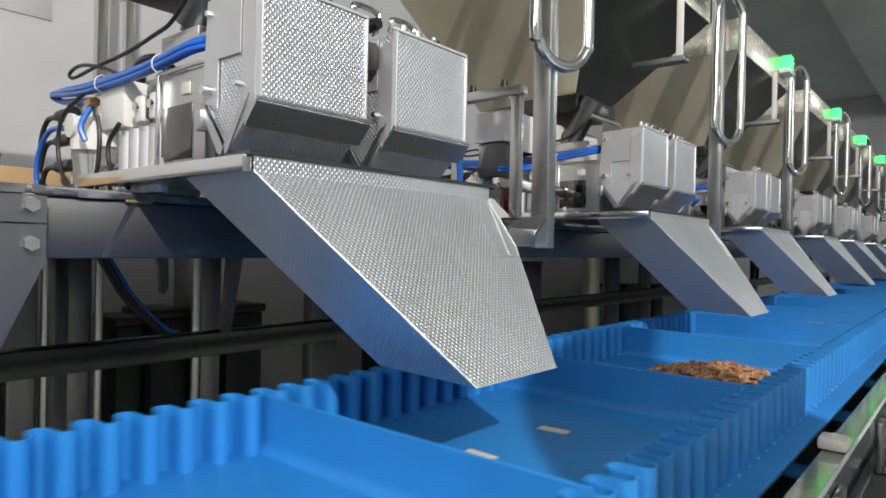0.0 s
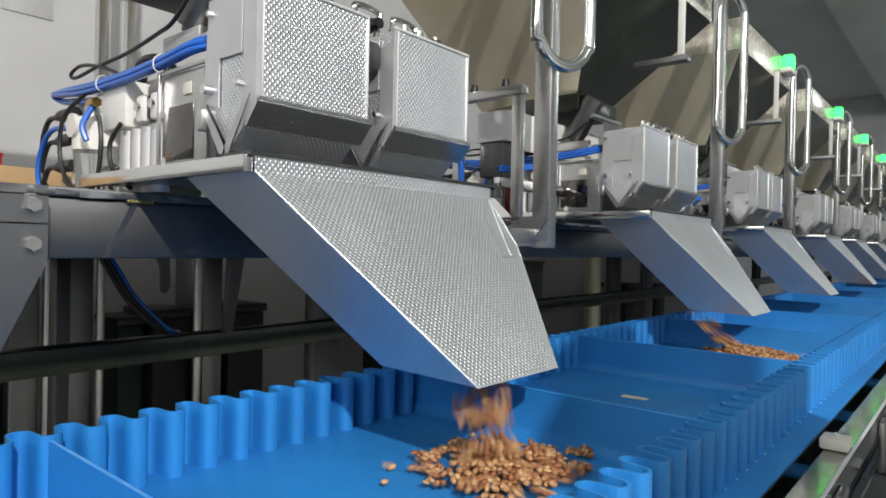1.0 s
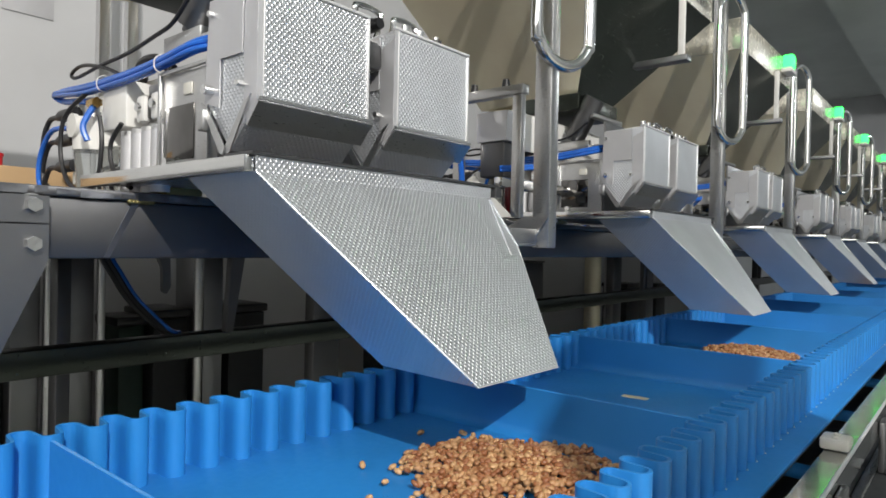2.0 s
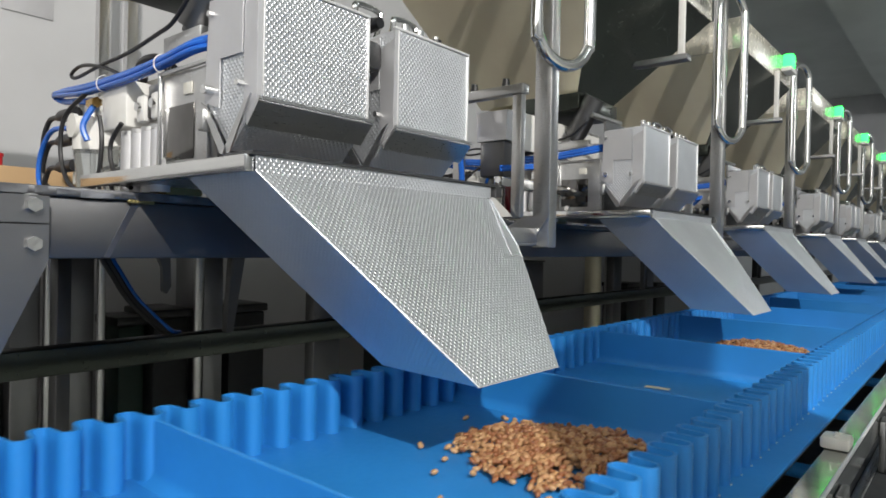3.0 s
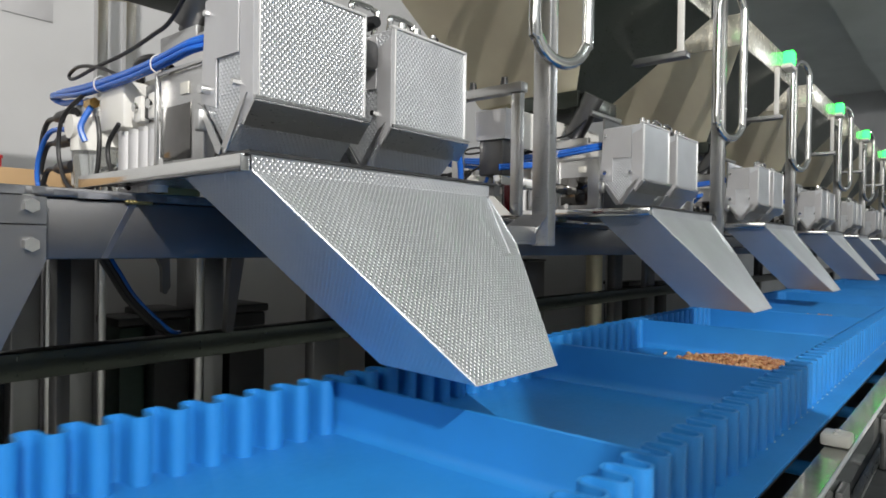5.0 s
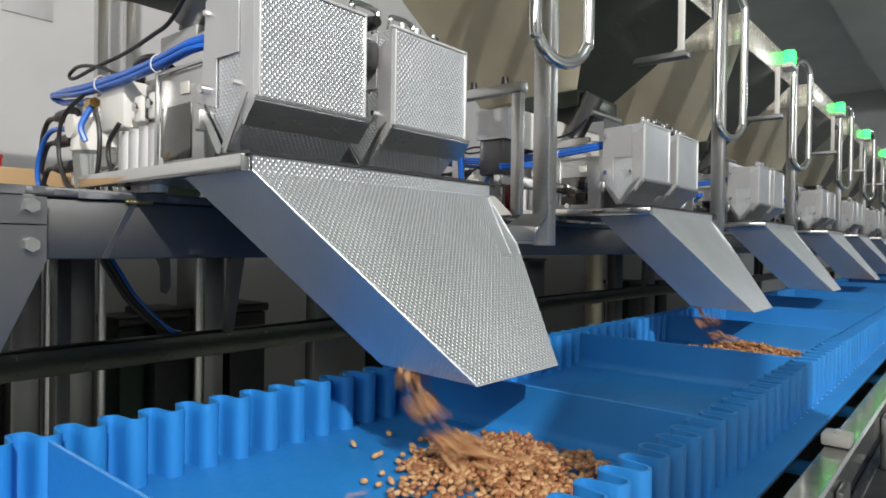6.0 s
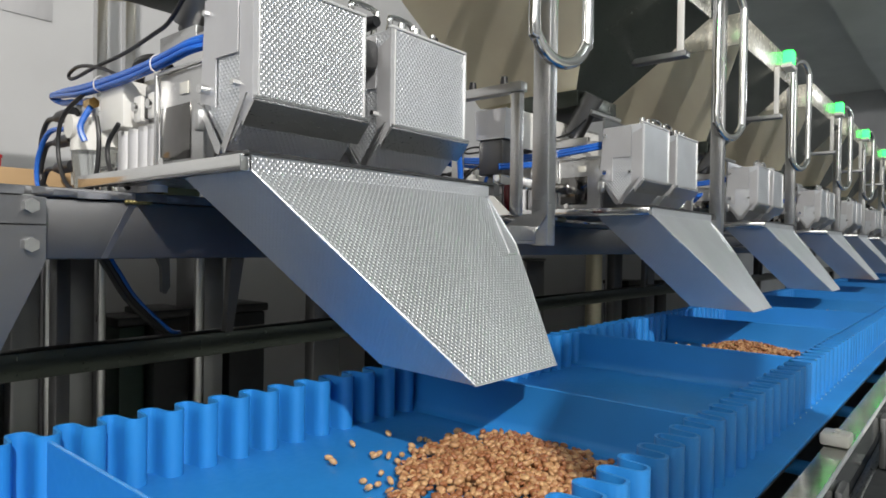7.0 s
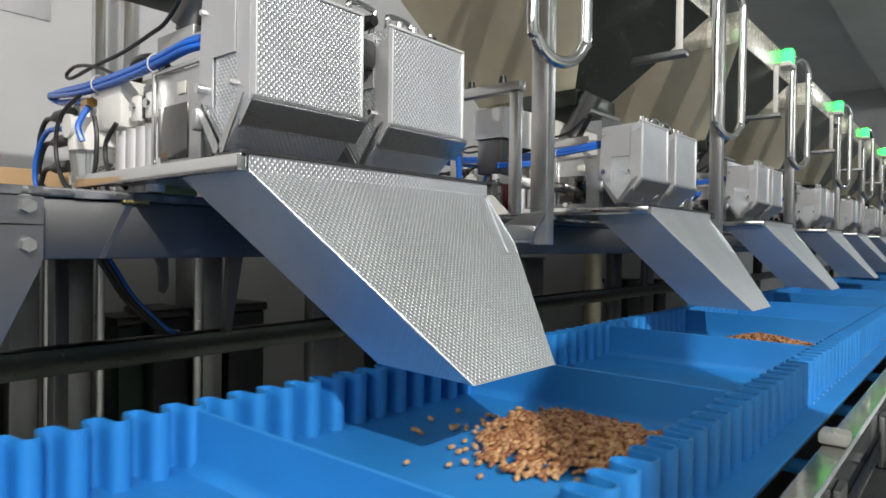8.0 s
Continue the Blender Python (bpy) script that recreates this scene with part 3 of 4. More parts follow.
        part("end_cap", rod(bmesh.new(), (0.442, y, 1.2553), (0.442, y, 1.2615), 0.0145), STEEL, cy)
    part("air_backplate", boxes((0.475, 0.481, 0.895, 1.21, 1.166, 1.35), bevel=0.002), CREAM, w, "pale back plate of the air unit")
    part("gauge", rod(bmesh.new(), (0.415, 1.165, 1.285), (0.422, 1.165, 1.285), 0.020, sides=24), WHITE_PLASTIC, w, "small white gauge")
    part("union", rod(bmesh.new(), (0.43, 1.10, 1.318), (0.43, 1.125, 1.318), 0.009, sides=6), BRASS, w, "brass hose union")
    part("label_plate", boxes((0.4295, 0.4315, 0.80, 0.822, 1.292, 1.308), bevel=0.0005), CREAM, w, "small blank label plate")
    part("latch", boxes((0.413, 0.427, 0.742, 0.756, 1.235, 1.262), bevel=0.003), STEEL, w, "small steel latch")
    part("plug_plate", boxes((0.436, 0.452, 1.195, 1.215, 1.190, 1.335), bevel=0.003), WHITE_PLASTIC, w, "pale plug plate")
    for z in (1.222, 1.268, 1.312):
        pl = part("plug", rod(bmesh.new(), (0.432, 1.190, z), (0.432, 1.252, z), 0.0105), BLACK, w, "black cable plug")
        part("collar", rod(bmesh.new(), (0.432, 1.2523, z), (0.432, 1.272, z), 0.0085, 0.0065), BLACK, pl)
        part("cable", loop_tube([(0.432, 1.270, z), (0.432, 1.315, z - 0.002), (0.432, 1.345, z - 0.04), (0.434, 1.345, 1.20), (0.44, 1.30, 1.169)], 0.0046), BLACK, w, "black cable")
    part("cable", loop_tube([(0.425, 1.13, 1.335), (0.412, 1.185, 1.30), (0.410, 1.195, 1.24), (0.412, 1.165, 1.19), (0.415, 1.11, 1.172), (0.418, 1.065, 1.19), (0.42, 1.055, 1.25), (0.42, 1.065, 1.29)], 0.0036), BLACK, w, "black cable")
    part("cable", loop_tube([(0.42, 0.985, 1.27), (0.415, 1.010, 1.24), (0.415, 0.998, 1.20), (0.42, 0.95, 1.172)], 0.0035), BLACK, w, "black cable")
    part("cable", loop_tube([(0.43, 0.80, 1.43), (0.43, 0.852, 1.397), (0.43, 0.901, 1.388), (0.43, 0.992, 1.378), (0.43, 1.095, 1.375), (0.43, 1.188, 1.370), (0.43, 1.208, 1.380), (0.43, 1.164, 1.387), (0.43, 1.084, 1.372), (0.435, 1.02, 1.35)], 0.003), BLACK, w, "black cable")
    part("cable", loop_tube([(0.47, 0.93, 1.352), (0.455, 0.955, 1.368), (0.455, 1.0, 1.366), (0.47, 1.03, 1.352)], 0.009), BLACK, w, "black cable")
    for k in range(4):
        y = 1.02 + 0.022 * k
        part("cable", loop_tube([(0.455, y, 1.20 + 0.006 * k), (0.438, y + 0.03, 1.196), (0.440, y + 0.045, 1.178), (0.45, y + 0.04, 1.168)], 0.0032), BLACK, w, "black cable")
    for i in range(5):
        dz, dx = 0.007 * (i % 3), -0.007 * (i // 3)
        tb2 = loop_tube([(0.452 + dx, 0.766, 1.354 + dz), (0.433 + dx, 0.795, 1.347 + dz), (0.43 + dx, 0.851, 1.341 + dz), (0.43 + dx, 0.935, 1.336 + dz), (0.43 + dx, 1.03, 1.335 + dz), (0.43 + dx, 1.139, 1.337 + dz), (0.434 + dx, 1.235, 1.347 + dz * 0.8), (0.437 + dx, 1.290, 1.352 + dz * 0.5), (0.440, 1.270, 1.340 + dz * 0.3), (0.437, 1.19, 1.330 + 0.3 * dz), (0.435, 1.125, 1.318 + 0.3 * dz)], 0.0036)
        part("air_hose", tb2, BLUE_TUBE, w, "blue air hose")
    for y in (0.88, 1.07):
        part("hose_tie", tube(bmesh.new(), [(0.428, y, 1.330), (0.418, y, 1.335), (0.418, y, 1.348), (0.428, y, 1.356), (0.436, y, 1.349), (0.436, y, 1.336)], 0.0009, 6, closed=True), WHITE_PLASTIC, w)
    part("air_hose", loop_tube([(0.43, 1.11, 1.315), (0.415, 1.115, 1.28), (0.42, 1.11, 1.255)], 0.005), BLUE_TUBE, w, "blue air hose")
    part("air_hose", loop_tube([(0.43, 1.20, 1.285), (0.425, 1.28, 1.288), (0.425, 1.335, 1.25), (0.428, 1.35, 1.20), (0.435, 1.32, 1.168)], 0.0046), BLUE_TUBE, w, "blue air hose")
    # motor leaning over the drive box
    bm = rod(bmesh.new(), (0.47, 0.86, 1.40), (0.47, 0.80, 1.50), 0.028, sides=24)
    rod(bm, (0.47, 0.865, 1.392), (0.47, 0.86, 1.40), 0.020, sides=24)
    part("motor", bm, STEEL_DARK, w, "round dark steel motor")
    part("actuator", rod(bmesh.new(), (0.452, 0.80, 1.452), (0.545, 0.762, 1.437), 0.008, sides=12), STEEL, w, "slim steel actuator")
    part("motor_bracket", boxes((0.44, 0.60, 0.775, 0.80, 1.36, 1.372), (0.44, 0.452, 0.80, 0.90, 1.362, 1.385), bevel=0.001), STEEL, w)
    return w


WEIGHER = make_weigher()
WEIGHER["group"] = "row of weighers"
for k, off in UNITS[1:]:
    copy_thing(WEIGHER, Matrix.Translation(WEIGHER.location + Vector((UNIT_PITCH * k + off, 0, 0))))


# ---- posts with loop handles ----
def make_post():
    p = thing("handle_post", (1.13, 0.68, 1.097), "square stainless post with a long round loop handle", "post", "row of handle posts")
    part("upright", boxes((1.113, 1.143, 0.662, 0.702, 1.097, 1.97), bevel=0.003), STEEL, p, "square steel tube")
    z0, z1, r = 1.462, 1.95, 0.071
    pts = []
    ux, uy = math.cos(radians(-17)), math.sin(radians(-17))
    cx, cy = 1.130, 0.647
    for k in range(9):
        a = math.pi + math.pi * k / 8
        pts.append((cx + ux * r * math.cos(a), cy + uy * r * math.cos(a), z0 + r + r * math.sin(a)))
    for k in range(9):
        a = math.pi * k / 8
        pts.append((cx + ux * r * math.cos(a), cy + uy * r * math.cos(a), z1 - r + r * math.sin(a)))
    part("loop_handle", tube(bmesh.new(), pts, 0.0125, 14, closed=True, steps=4), POLISHED, p, "polished round loop handle")
    part("foot_plate", boxes((1.02, 1.1125, 0.69, 0.896, 1.100, 1.106), (1.02, 1.1125, 0.689, 0.694, 1.1065, 1.135), bevel=0.001), STEEL, p, "folded steel foot plate")
    bm = plate(bmesh.new(), [(1.108, 0.66, 1.16), (1.108, 0.72, 1.16), (1.108, 0.82, 1.107), (1.108, 0.70, 1.107)], 0.004)
    part("web", bm, STEEL, p, smooth=False)
    return p


POST = make_post()
for k, off in UNITS[1:]:
    copy_thing(POST, Matrix.Translation(POST.location + Vector((UNIT_PITCH * k + off, 0, 0))))


# ---- infeed frames between the weighers ----
def make_infeed():
    f = thing("infeed_frame", (1.25, 0.87, 1.163), "pale steel infeed frame with a grey trough beside the weigher", "feeder frame", "row of infeed frames")
    part("front_upright", boxes((1.200, 1.218, 0.790, 0.815, 1.163, 1.4395), bevel=0.002), STEEL, f)
    part("rear_upright", boxes((1.200, 1.218, 0.960, 0.985, 1.163, 1.4395), bevel=0.002), STEEL, f)
    part("top_bar", boxes((1.196, 1.222, 0.785, 0.990, 1.440, 1.462), bevel=0.002), STEEL, f, "pale top bar")
    for y in (0.84, 0.93):
        part("knob", rod(bmesh.new(), (1.209, y, 1.4625), (1.209, y, 1.480), 0.010, 0.007), BLACK, f, "black knob")
    tr = prism(bmesh.new(), [(0.845, 1.415), (0.848, 1.3455), (0.932, 1.3455), (0.935, 1.415)], 1.225, 1.30)
    part("trough", tr, SATIN, f, "grey steel trough", smooth=False)
    part("trough_base", boxes((1.23, 1.295, 0.856, 0.926, 1.262, 1.345), bevel=0.004), STEEL_DARK, f)
    part("guard", boxes((1.33, 1.80, 0.90, 0.908, 1.345, 1.44), bevel=0.002), WHITE_PLASTIC, f, "white guard plate")
    part("rail", boxes((1.225, 1.60, 0.855, 0.880, 1.235, 1.2615), bevel=0.003), POLISHED, f)
    part("strap", tube(bmesh.new(), [(1.196, 0.972, 1.40), (1.185, 0.955, 1.34), (1.19, 0.95, 1.28), (1.20, 0.955, 1.235)], 0.007, 8), BLUE_TUBE, f, "blue strap hose")
    part("motor", rod(bmesh.new(), (1.235, 0.83, 1.164), (1.235, 0.83, 1.2345), 0.022, sides=20), DARK_RED, f, "dark red motor can")
    part("side_guard", plate(bmesh.new(), [(1.19, 0.80, 1.164), (1.19, 0.96, 1.164), (1.19, 0.96, 1.25), (1.19, 0.90, 1.25)], 0.003), WHITE_PLASTIC, f, "white slanted guard", smooth=False)
    for k in range(2):
        part("air_hose", loop_tube([(1.22, 0.86, 1.275 + 0.007 * k), (1.30, 0.80, 1.285 + 0.006 * k), (1.36, 0.81, 1.292 + 0.006 * k), (1.40, 0.85, 1.27 + 0.006 * k)], 0.0042), BLUE_TUBE, f, "blue air hose")
    return f


INFEED = make_infeed()
for k, off in UNITS[1:]:
    copy_thing(INFEED, Matrix.Translation(INFEED.location + Vector((UNIT_PITCH * k + off, 0, 0))))

# ---- feed bins above ----
def make_bin():
    b = thing("feed_bin", (0.55, 0.95, 1.47), "warm brushed steel feed bin tapering to an outlet", "feed bin", "row of feed bins")
    x0, x1, y0, y1, zr, zt = 0.19, 0.92, 0.648, 1.27, 1.797, 1.905
    o = (0.445, 0.66, 0.84, 1.02, 1.515)
    th = 0.004
    top = [Vector((x0, y0, zr)), Vector((x1, y0, zr)), Vector((x1, y1, zr)), Vector((x0, y1, zr))]
    low = [Vector((o[0], o[2], o[4])), Vector((o[1], o[2], o[4])), Vector((o[1], o[3], o[4])), Vector((o[0], 1.16, o[4] - 0.012))]
    names = ("front_panel", "end_panel", "rear_panel", "side_panel")
    for i in range(4):
        j = (i + 1) % 4
        bm = plate(bmesh.new(), [top[i], low[i], low[j], top[j]], th)
        # One stainless bin: warm and dark reflections are put into the panel colours.
        part(names[i], bm, STEEL_WARM if i != 0 else DARKENED_STEEL, b, smooth=False)
    part("collar", boxes((x0, x1, y0 - 0.003, y0, zr, zt), (x0, x1, y1, y1 + 0.003, zr, zt), (x0 - 0.003, x0, y0, y1, zr, zt), (x1, x1 + 0.003, y0, y1, zr, zt), bevel=0.0005), COLLAR, b, "pale upright collar")
    part("front_post", boxes((0.640, 0.652, y0 - 0.020, y0 - 0.0035, 1.63, zr + 0.02), bevel=0.001), WHITE_PLASTIC, b, "pale front post")
    part("cross_bar", boxes((0.636, 0.672, y0 - 0.03, 1.02, 1.613, 1.6295), bevel=0.002), GUSSET_STEEL, b, "grey cross bar")
    # Outlet darkened in colour to sink into the shade under the bin.
    part("outlet", boxes((o[0] - 0.01, o[1] + 0.01, o[2] - 0.01, o[3] + 0.01, 1.47, 1.5145), bevel=0.004), DARKENED_STEEL, b)
    br = part("lamp_bracket", boxes((0.74, 0.84, 0.605, 0.6445, 1.836, 1.8545), bevel=0.003), WHITE_PLASTIC, b)
    part("signal_lamp", boxes((0.765, 0.815, 0.605, 0.644, 1.855, 1.912), bevel=0.006), GREEN_GLOW, br, "glowing green signal lamp")
    return b


BIN = make_bin()
for k, off in UNITS[1:]:
    copy_thing(BIN, Matrix.Translation(BIN.location + Vector((UNIT_PITCH * k + off, 0, 0))))

# ---- things behind the line ----
def crate(x, y, z0, w, d, h, label, paint=DARK):
    c = thing("crate", (x, y, z0), label, "crate", "dark crates")
    part("body", boxes((x - w / 2, x + w / 2, y - d / 2, y + d / 2, z0, z0 + h), bevel=0.01), paint, c)
    part("lid", boxes((x - w / 2 - 0.008, x + w / 2 + 0.008, y - d / 2 - 0.008, y + d / 2 + 0.008, z0 + h + 0.0005, z0 + h + 0.03), bevel=0.006), BLACK, c)
    return c


CABINET = "tall dark machine cabinet with a flat lid"
for x, w, h in ((1.05, 0.124, 0.835), (1.335, 0.150, 0.836), (2.25, 0.30, 0.80), (2.85, 0.35, 0.80), (4.75, 0.25, 0.80), (5.3, 0.2, 0.78)):
    crate(x, 2.15 + w * 0.02, 0, w, 0.2, h, CABINET)
crate(0.936, 2.17, 0, 0.085, 0.16, 0.815, "narrow dark green machine cabinet with a flat lid", DARK_GREEN)
crate(0.56, 2.2, 0, 0.10, 0.2, 0.72, CABINET)


def pipe(x, y, r, mat, label):
    p = thing("pipe", (x, y, 0), label, "pipe", "pipes under the table")
    part("barrel", rod(bmesh.new(), (x, y, 0.004), (x, y, 1.15), r, sides=20), mat, p)
    part("flange", rod(bmesh.new(), (x, y, 0.0), (x, y, 0.02), r * 1.5, sides=20), STEEL_DARK, p)


pipe(1.128, 2.03, 0.016, STEEL, "upright bare steel pipe below the table")
pipe(0.815, 2.03, 0.012, STEEL, "upright bare steel pipe below the table")
pipe(0.672, 2.03, 0.010, STEEL, "upright bare steel pipe below the table")
pipe(1.66, 2.0, 0.030, STEEL_WARM, "upright brownish steel pipe below the table")
pipe(3.95, 2.0, 0.055, STEEL_WARM, "upright brownish steel pipe below the table")
pipe(4.20, 2.0, 0.035, STEEL, "upright bare steel pipe below the table")


def tank(x, y, w, h):
    t = thing("steel_tank", (x, y, 0), "square bright steel tank standing below the table", "tank", "steel tanks")
    part("body", boxes((x - w / 2, x + w / 2, y - 0.1, y + 0.1, 0.06, h), bevel=0.006), GUSSET_STEEL, t)
    part("lid", boxes((x - w / 2 - 0.006, x + w / 2 + 0.006, y - 0.106, y + 0.106, h + 0.0005, h + 0.012), bevel=0.003), STEEL_DARK, t)
    for sx in (-1, 1):
        for sy in (-1, 1):
            part("foot", rod(bmesh.new(), (x + sx * (w / 2 - 0.02), y + sy * 0.08, 0), (x + sx * (w / 2 - 0.02), y + sy * 0.08, 0.0595), 0.012), STEEL_DARK, t)


tank(0.622, 2.15, 0.075, 1.08)
tank(0.765, 2.15, 0.078, 1.08)
tank(1.197, 2.15, 0.075, 1.10)
tank(3.3, 2.15, 0.20, 1.0)

box_thing = thing("cardboard_box", (0.38, 1.655, 1.163), "flat brown cardboard box on the table behind", "box")
part("body", boxes((0.19, 0.572, 1.54, 1.77, 1.1635, 1.243), bevel=0.003), CARD, box_thing)
part("tape", boxes((0.19, 0.572, 1.64, 1.67, 1.2432, 1.2440)), PAPER, box_thing)
can = thing("red_can", (0.42, 1.57, 1.2435), "small red plastic can on the cardboard box", "can")
part("body", rod(bmesh.new(), (0.42, 1.57, 1.2432), (0.42, 1.57, 1.263), 0.009, sides=20), RED, can)
part("cap", rod(bmesh.new(), (0.42, 1.57, 1.2632), (0.42, 1.57, 1.2695), 0.011, sides=20), RED, can)

for x, y in ((0.635, 1.60), (0.70, 1.60)):
    p = thing("rack_post", (x, y, 1.163), "square bare steel post standing on the table", "post", "rack posts")
    part("upright", boxes((x - 0.012, x + 0.012, y - 0.012, y + 0.012, 1.169, 2.5), bevel=0.002), STEEL, p)
    part("foot", boxes((x - 0.025, x + 0.025, y - 0.025, y + 0.025, 1.1635, 1.1685), bevel=0.001), STEEL_DARK, p)

cb = thing("hanging_cable", (0.55, 1.25, 0.9), "black and blue cable bundle hanging below the table", "cable")
for k, mat in enumerate((BLACK, BLACK, BLUE_TUBE)):
    d = 0.009 * k
    part("cable", tube(bmesh.new(), [(0.492 + d, 1.25, 1.15), (0.497 + d, 1.25, 1.075), (0.520 + d, 1.25, 1.03), (0.548 + d, 1.25, 0.985), (0.585 + d, 1.25, 0.945), (0.625 + d, 1.26, 0.912), (0.668 + d, 1.31, 0.9005)], 0.0055 if k < 2 else 0.0045, 8), mat, cb)

sheet_thing = thing("notice_sheet", (0.78, 2.594, 1.95), "plain pale grey sheet fixed to the wall", "sheet")
part("sheet", boxes((0.70, 0.86, 2.594, 2.5985, 1.88, 2.02), bevel=0.001), PALE_GREY, sheet_thing)
for px in (0.705, 0.855):
    part("pin", rod(bmesh.new(), (px, 2.5895, 2.014), (px, 2.5938, 2.014), 0.004), STEEL, sheet_thing)

# ---- peanuts ----


def nut_mesh(name, count, spread, seed):
    """A loose handful of peanut halves, one layer thick."""
    r = random.Random(seed)
    bm = bmesh.new()
    for i in range(count):
        a, q = r.uniform(0, 2 * math.pi), spread * math.sqrt((i + 0.4) / count)
        a = i * 2.399 + r.uniform(-0.3, 0.3)
        m = pose(q * math.cos(a), q * math.sin(a), r.uniform(0, 0.004), r.uniform(-35, 35), r.uniform(-35, 35), r.uniform(0, 360)) @ Matrix.Diagonal((r.uniform(0.0046, 0.0064), r.uniform(0.0032, 0.0043), r.uniform(0.0024, 0.0038), 1))
        bmesh.ops.create_icosphere(bm, subdivisions=2, radius=1.0, matrix=m)
    me = bpy.data.meshes.new(name)
    bm.to_mesh(me)
    bm.free()
    me.materials.append(NUT)
    me.polygons.foreach_set("use_smooth", [True] * len(me.polygons))
    return me


HANDFULS = [nut_mesh("handful", 6, 0.0130, s) for s in range(8)]
SINGLES = [nut_mesh("nut", 1, 0.0, 50 + s) for s in range(4)]


def heap_slots(seed, count, rx, ry, height):
    r = random.Random(seed)
    out = []
    for i in range(count):
        q = math.sqrt((i + 0.5) / count)
        a = i * 2.399 + r.uniform(-0.25, 0.25)
        wob = 1 + 0.12 * math.sin(3 * a + seed)
        z = 0.004 + height * max(0, 1 - q ** 1.3) * (0.75 + 0.25 * r.random())
        out.append((Vector((rx * q * wob * math.cos(a), ry * q * wob * math.sin(a), z)), q, r.uniform(0, 360)))
    return out


def make_heap(seed, at, count=90, rx=0.125, ry=0.115, height=0.026, strays=80):
    h = thing("peanut_heap", at, "heap of loose roasted peanuts on the blue belt", "peanuts", "peanut heaps")
    parts = []
    r = random.Random(seed + 100)
    # two layers in the middle so that no belt shows through
    slots = heap_slots(seed, count, rx, ry, height) + heap_slots(seed + 1, count // 3, rx * 0.55, ry * 0.55, height * 0.45)
    for k, (p, q, turn) in enumerate(slots):
        o = tagged(new("handful", HANDFULS[k % 8]), kind="stuff")
        o.parent = h
        o.matrix_basis = Matrix.Translation(p) @ pose(0, 0, 0, r.uniform(-9, 9), r.uniform(-9, 9), turn)
        parts.append((o, q))
    for k in range(strays):
        a, q = r.uniform(0, 2 * math.pi), 1.0 + 0.75 * r.random() ** 2
        o = new("nut", SINGLES[k % 4])
        o.parent = h
        x, y = rx * q * math.cos(a), ry * q * math.sin(a)
        o.matrix_basis = pose(min(x, 0.09), max(-0.17, y), 0.004, 0, 0, r.uniform(0, 360))
        parts.append((o, q))
    return h, parts


BELT_ROWS = [
    (0.0, -0.29), (0.2, -0.195), (0.4, -0.112), (0.5, -0.080), (0.6, -0.055), (0.7, -0.035), (0.8, -0.017), (0.9, -0.005), (1.0, 0.0),
    (2.6, 0.0), (2.8, 0.045), (3.0, 0.105), (3.2, 0.165), (3.5, 0.267), (3.8, 0.393), (4.0, 0.483), (4.2, 0.570), (4.5, 0.695), (4.7, 0.79),
    (4.9, 0.885), (5.1, 0.972), (5.3, 1.040), (5.5, 1.085), (5.7, 1.1), (7.35, 1.1), (7.5, 1.125), (7.6, 1.150), (7.8, 1.200), (8.0, 1.262),
]
HEAP_AT = Vector((0.640, 0.430, BELT_Z))
HEAPS = []
# heaps that lie on the belt from the start
for n in range(1, 8):
    HEAPS.append((*make_heap(20 + n, HEAP_AT + Vector((1.1 * n, 0.0, 0)), 160 if n < 4 else 100, 0.14, 0.12, 0.03, 14), "riding", 0.0))
# heaps that pour out of the chutes at the two stops
HEAPS.append((*make_heap(3, HEAP_AT, 215, 0.130, 0.118, 0.020), "pour", 0.51))
HEAPS.append((*make_heap(5, HEAP_AT + Vector((-0.005, -0.005, 0)), 225, 0.142, 0.134, 0.016, 75), "pour", 5.27))
HEAPS.append((*make_heap(11, HEAP_AT + Vector((1.1, 0.02, 0.012)), 90, 0.10, 0.10, 0.02, 4), "pour", 0.51))
HEAPS.append((*make_heap(13, HEAP_AT + Vector((1.1, 0.02, 0.012)), 90, 0.10, 0.10, 0.02, 4), "pour", 5.27))


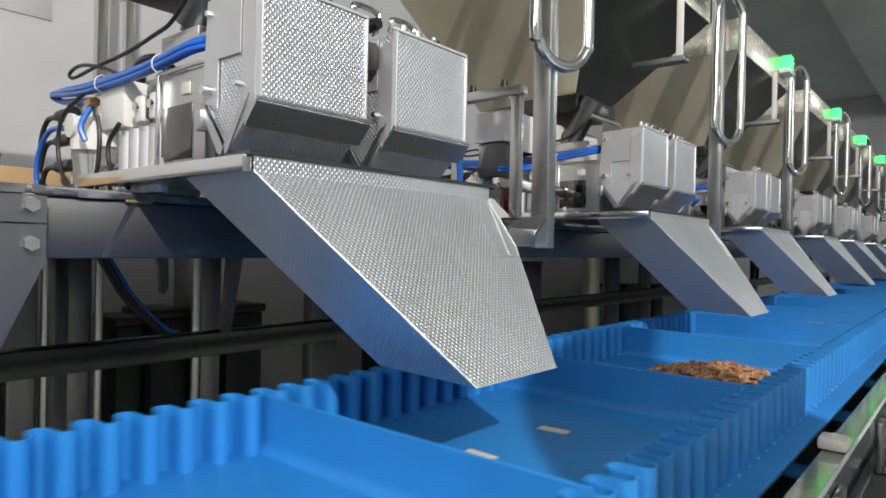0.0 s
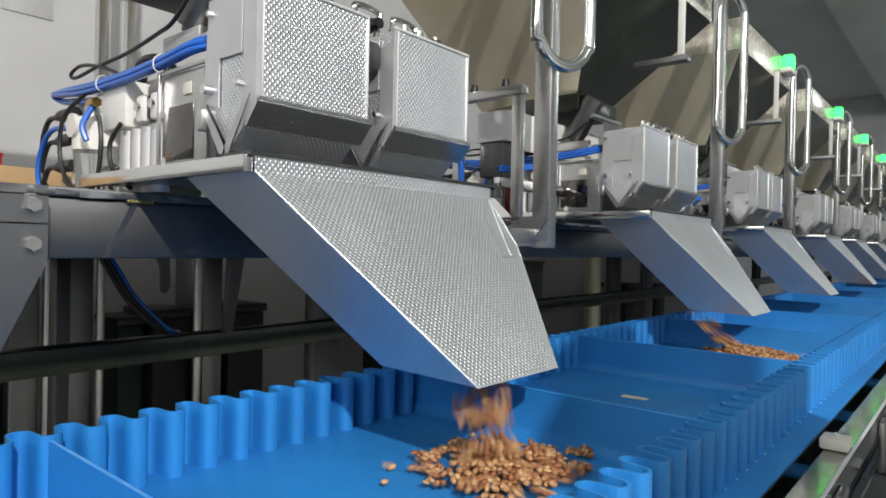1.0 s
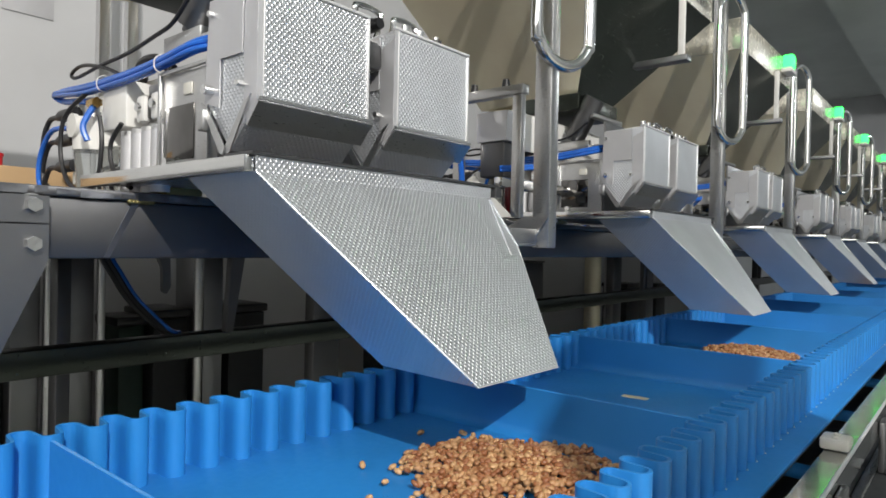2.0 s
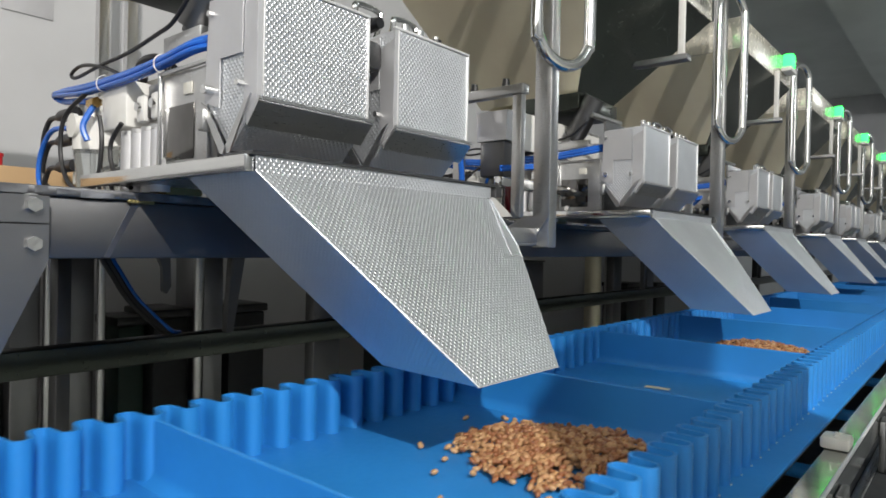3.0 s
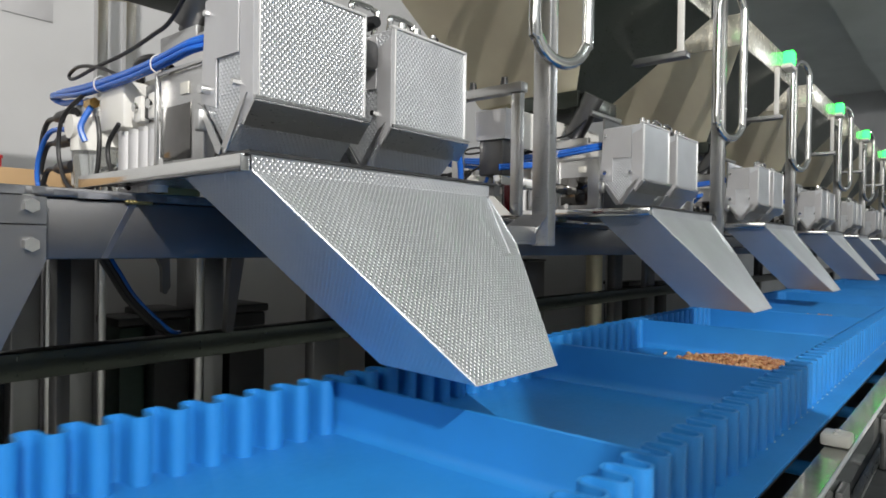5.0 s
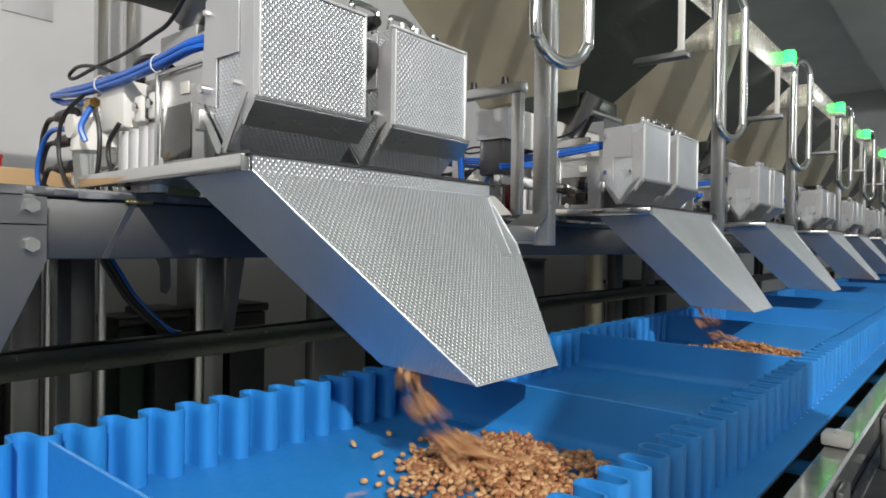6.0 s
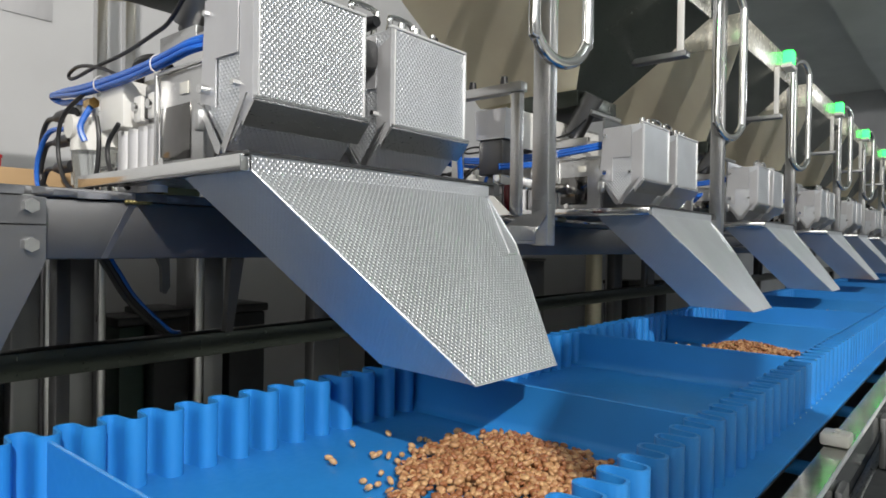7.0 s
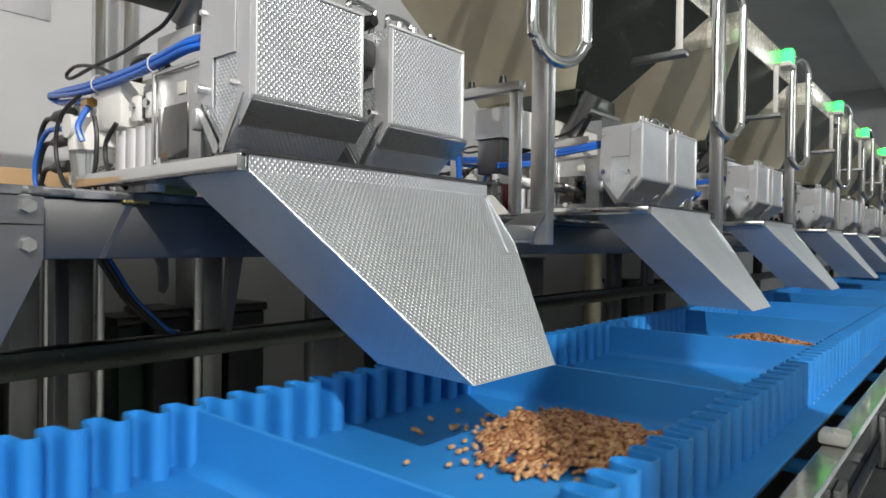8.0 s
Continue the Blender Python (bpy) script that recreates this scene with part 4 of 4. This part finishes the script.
def riding_rows(at, t0, s0):
    """Rows of a heap that rests at its place until t0 and then goes with the belt."""
    rows = [(0.0, Matrix.Translation(at))] if t0 > 0 else []
    for t, s in BELT_ROWS:
        if t >= t0:
            rows.append((t, Matrix.Translation(at + Vector((s - s0, 0, 0)))))
    return rows


def motions():
    walk(BELT_THING, [(t, Matrix.Translation((s, 0, 0))) for t, s in BELT_ROWS])
    for h, parts, how, start in HEAPS:
        at = h.location.copy()
        if how == "riding":
            walk(h, [(t, Matrix.Translation(at + Vector((s, 0, 0)))) for t, s in BELT_ROWS])
            continue
        rest = 1.0 if start < 2 else 5.7
        s0 = 0.0 if start < 2 else 1.1
        walk(h, riding_rows(at, rest, s0))
        r = random.Random(int(start * 100))
        back = start > 2
        for i, (o, q) in enumerate(parts):
            end = o.matrix_basis.copy()
            p = end.translation
            # the middle of the heap lands first, the rim later
            late = 0.2 * min(q, 1.2) + 0.8 * r.random()
            t0 = start + 0.76 * late ** 1.55
            inside = Vector((r.uniform(-0.07, 0.06), r.uniform(0.195, 0.235), r.uniform(0.245, 0.275)))
            mid = Vector((r.uniform(-0.05, 0.055), r.uniform(0.085, 0.125), 0.182))
            thin = 1.0 - 0.55 * late
            if back or at.x > 1.5 or (late < 0.4 and r.random() < 0.3):
                # slides down the rear corner of the chute
                mouth = Vector((-0.066 + thin * r.uniform(-0.012, 0.024), 0.108 + thin * r.uniform(-0.03, 0.02), 0.116))
            else:
                mouth = Vector((-0.006 + thin * r.uniform(-0.033, 0.033), 0.032 + thin * r.uniform(-0.028, 0.028), 0.116))
            hit = Vector((p.x * 0.38 - 0.01, p.y * 0.38 + 0.012, p.z + 0.006))
            spin = pose(0, 0, 0, r.uniform(-60, 60), r.uniform(-60, 60), r.uniform(-60, 60))
            turn = end.to_3x3().to_4x4()
            walk(o, [
                (0.0, Matrix.Translation(inside) @ spin @ turn),
                (t0, Matrix.Translation(inside) @ spin @ turn),
                (t0 + 0.06, Matrix.Translation(mid) @ spin @ turn),
                (t0 + 0.11, Matrix.Translation(mouth) @ spin @ turn),
                (t0 + 0.23, Matrix.Translation(hit) @ turn),
                (t0 + 0.36, end),
                (8.0, end),
            ])


motions()
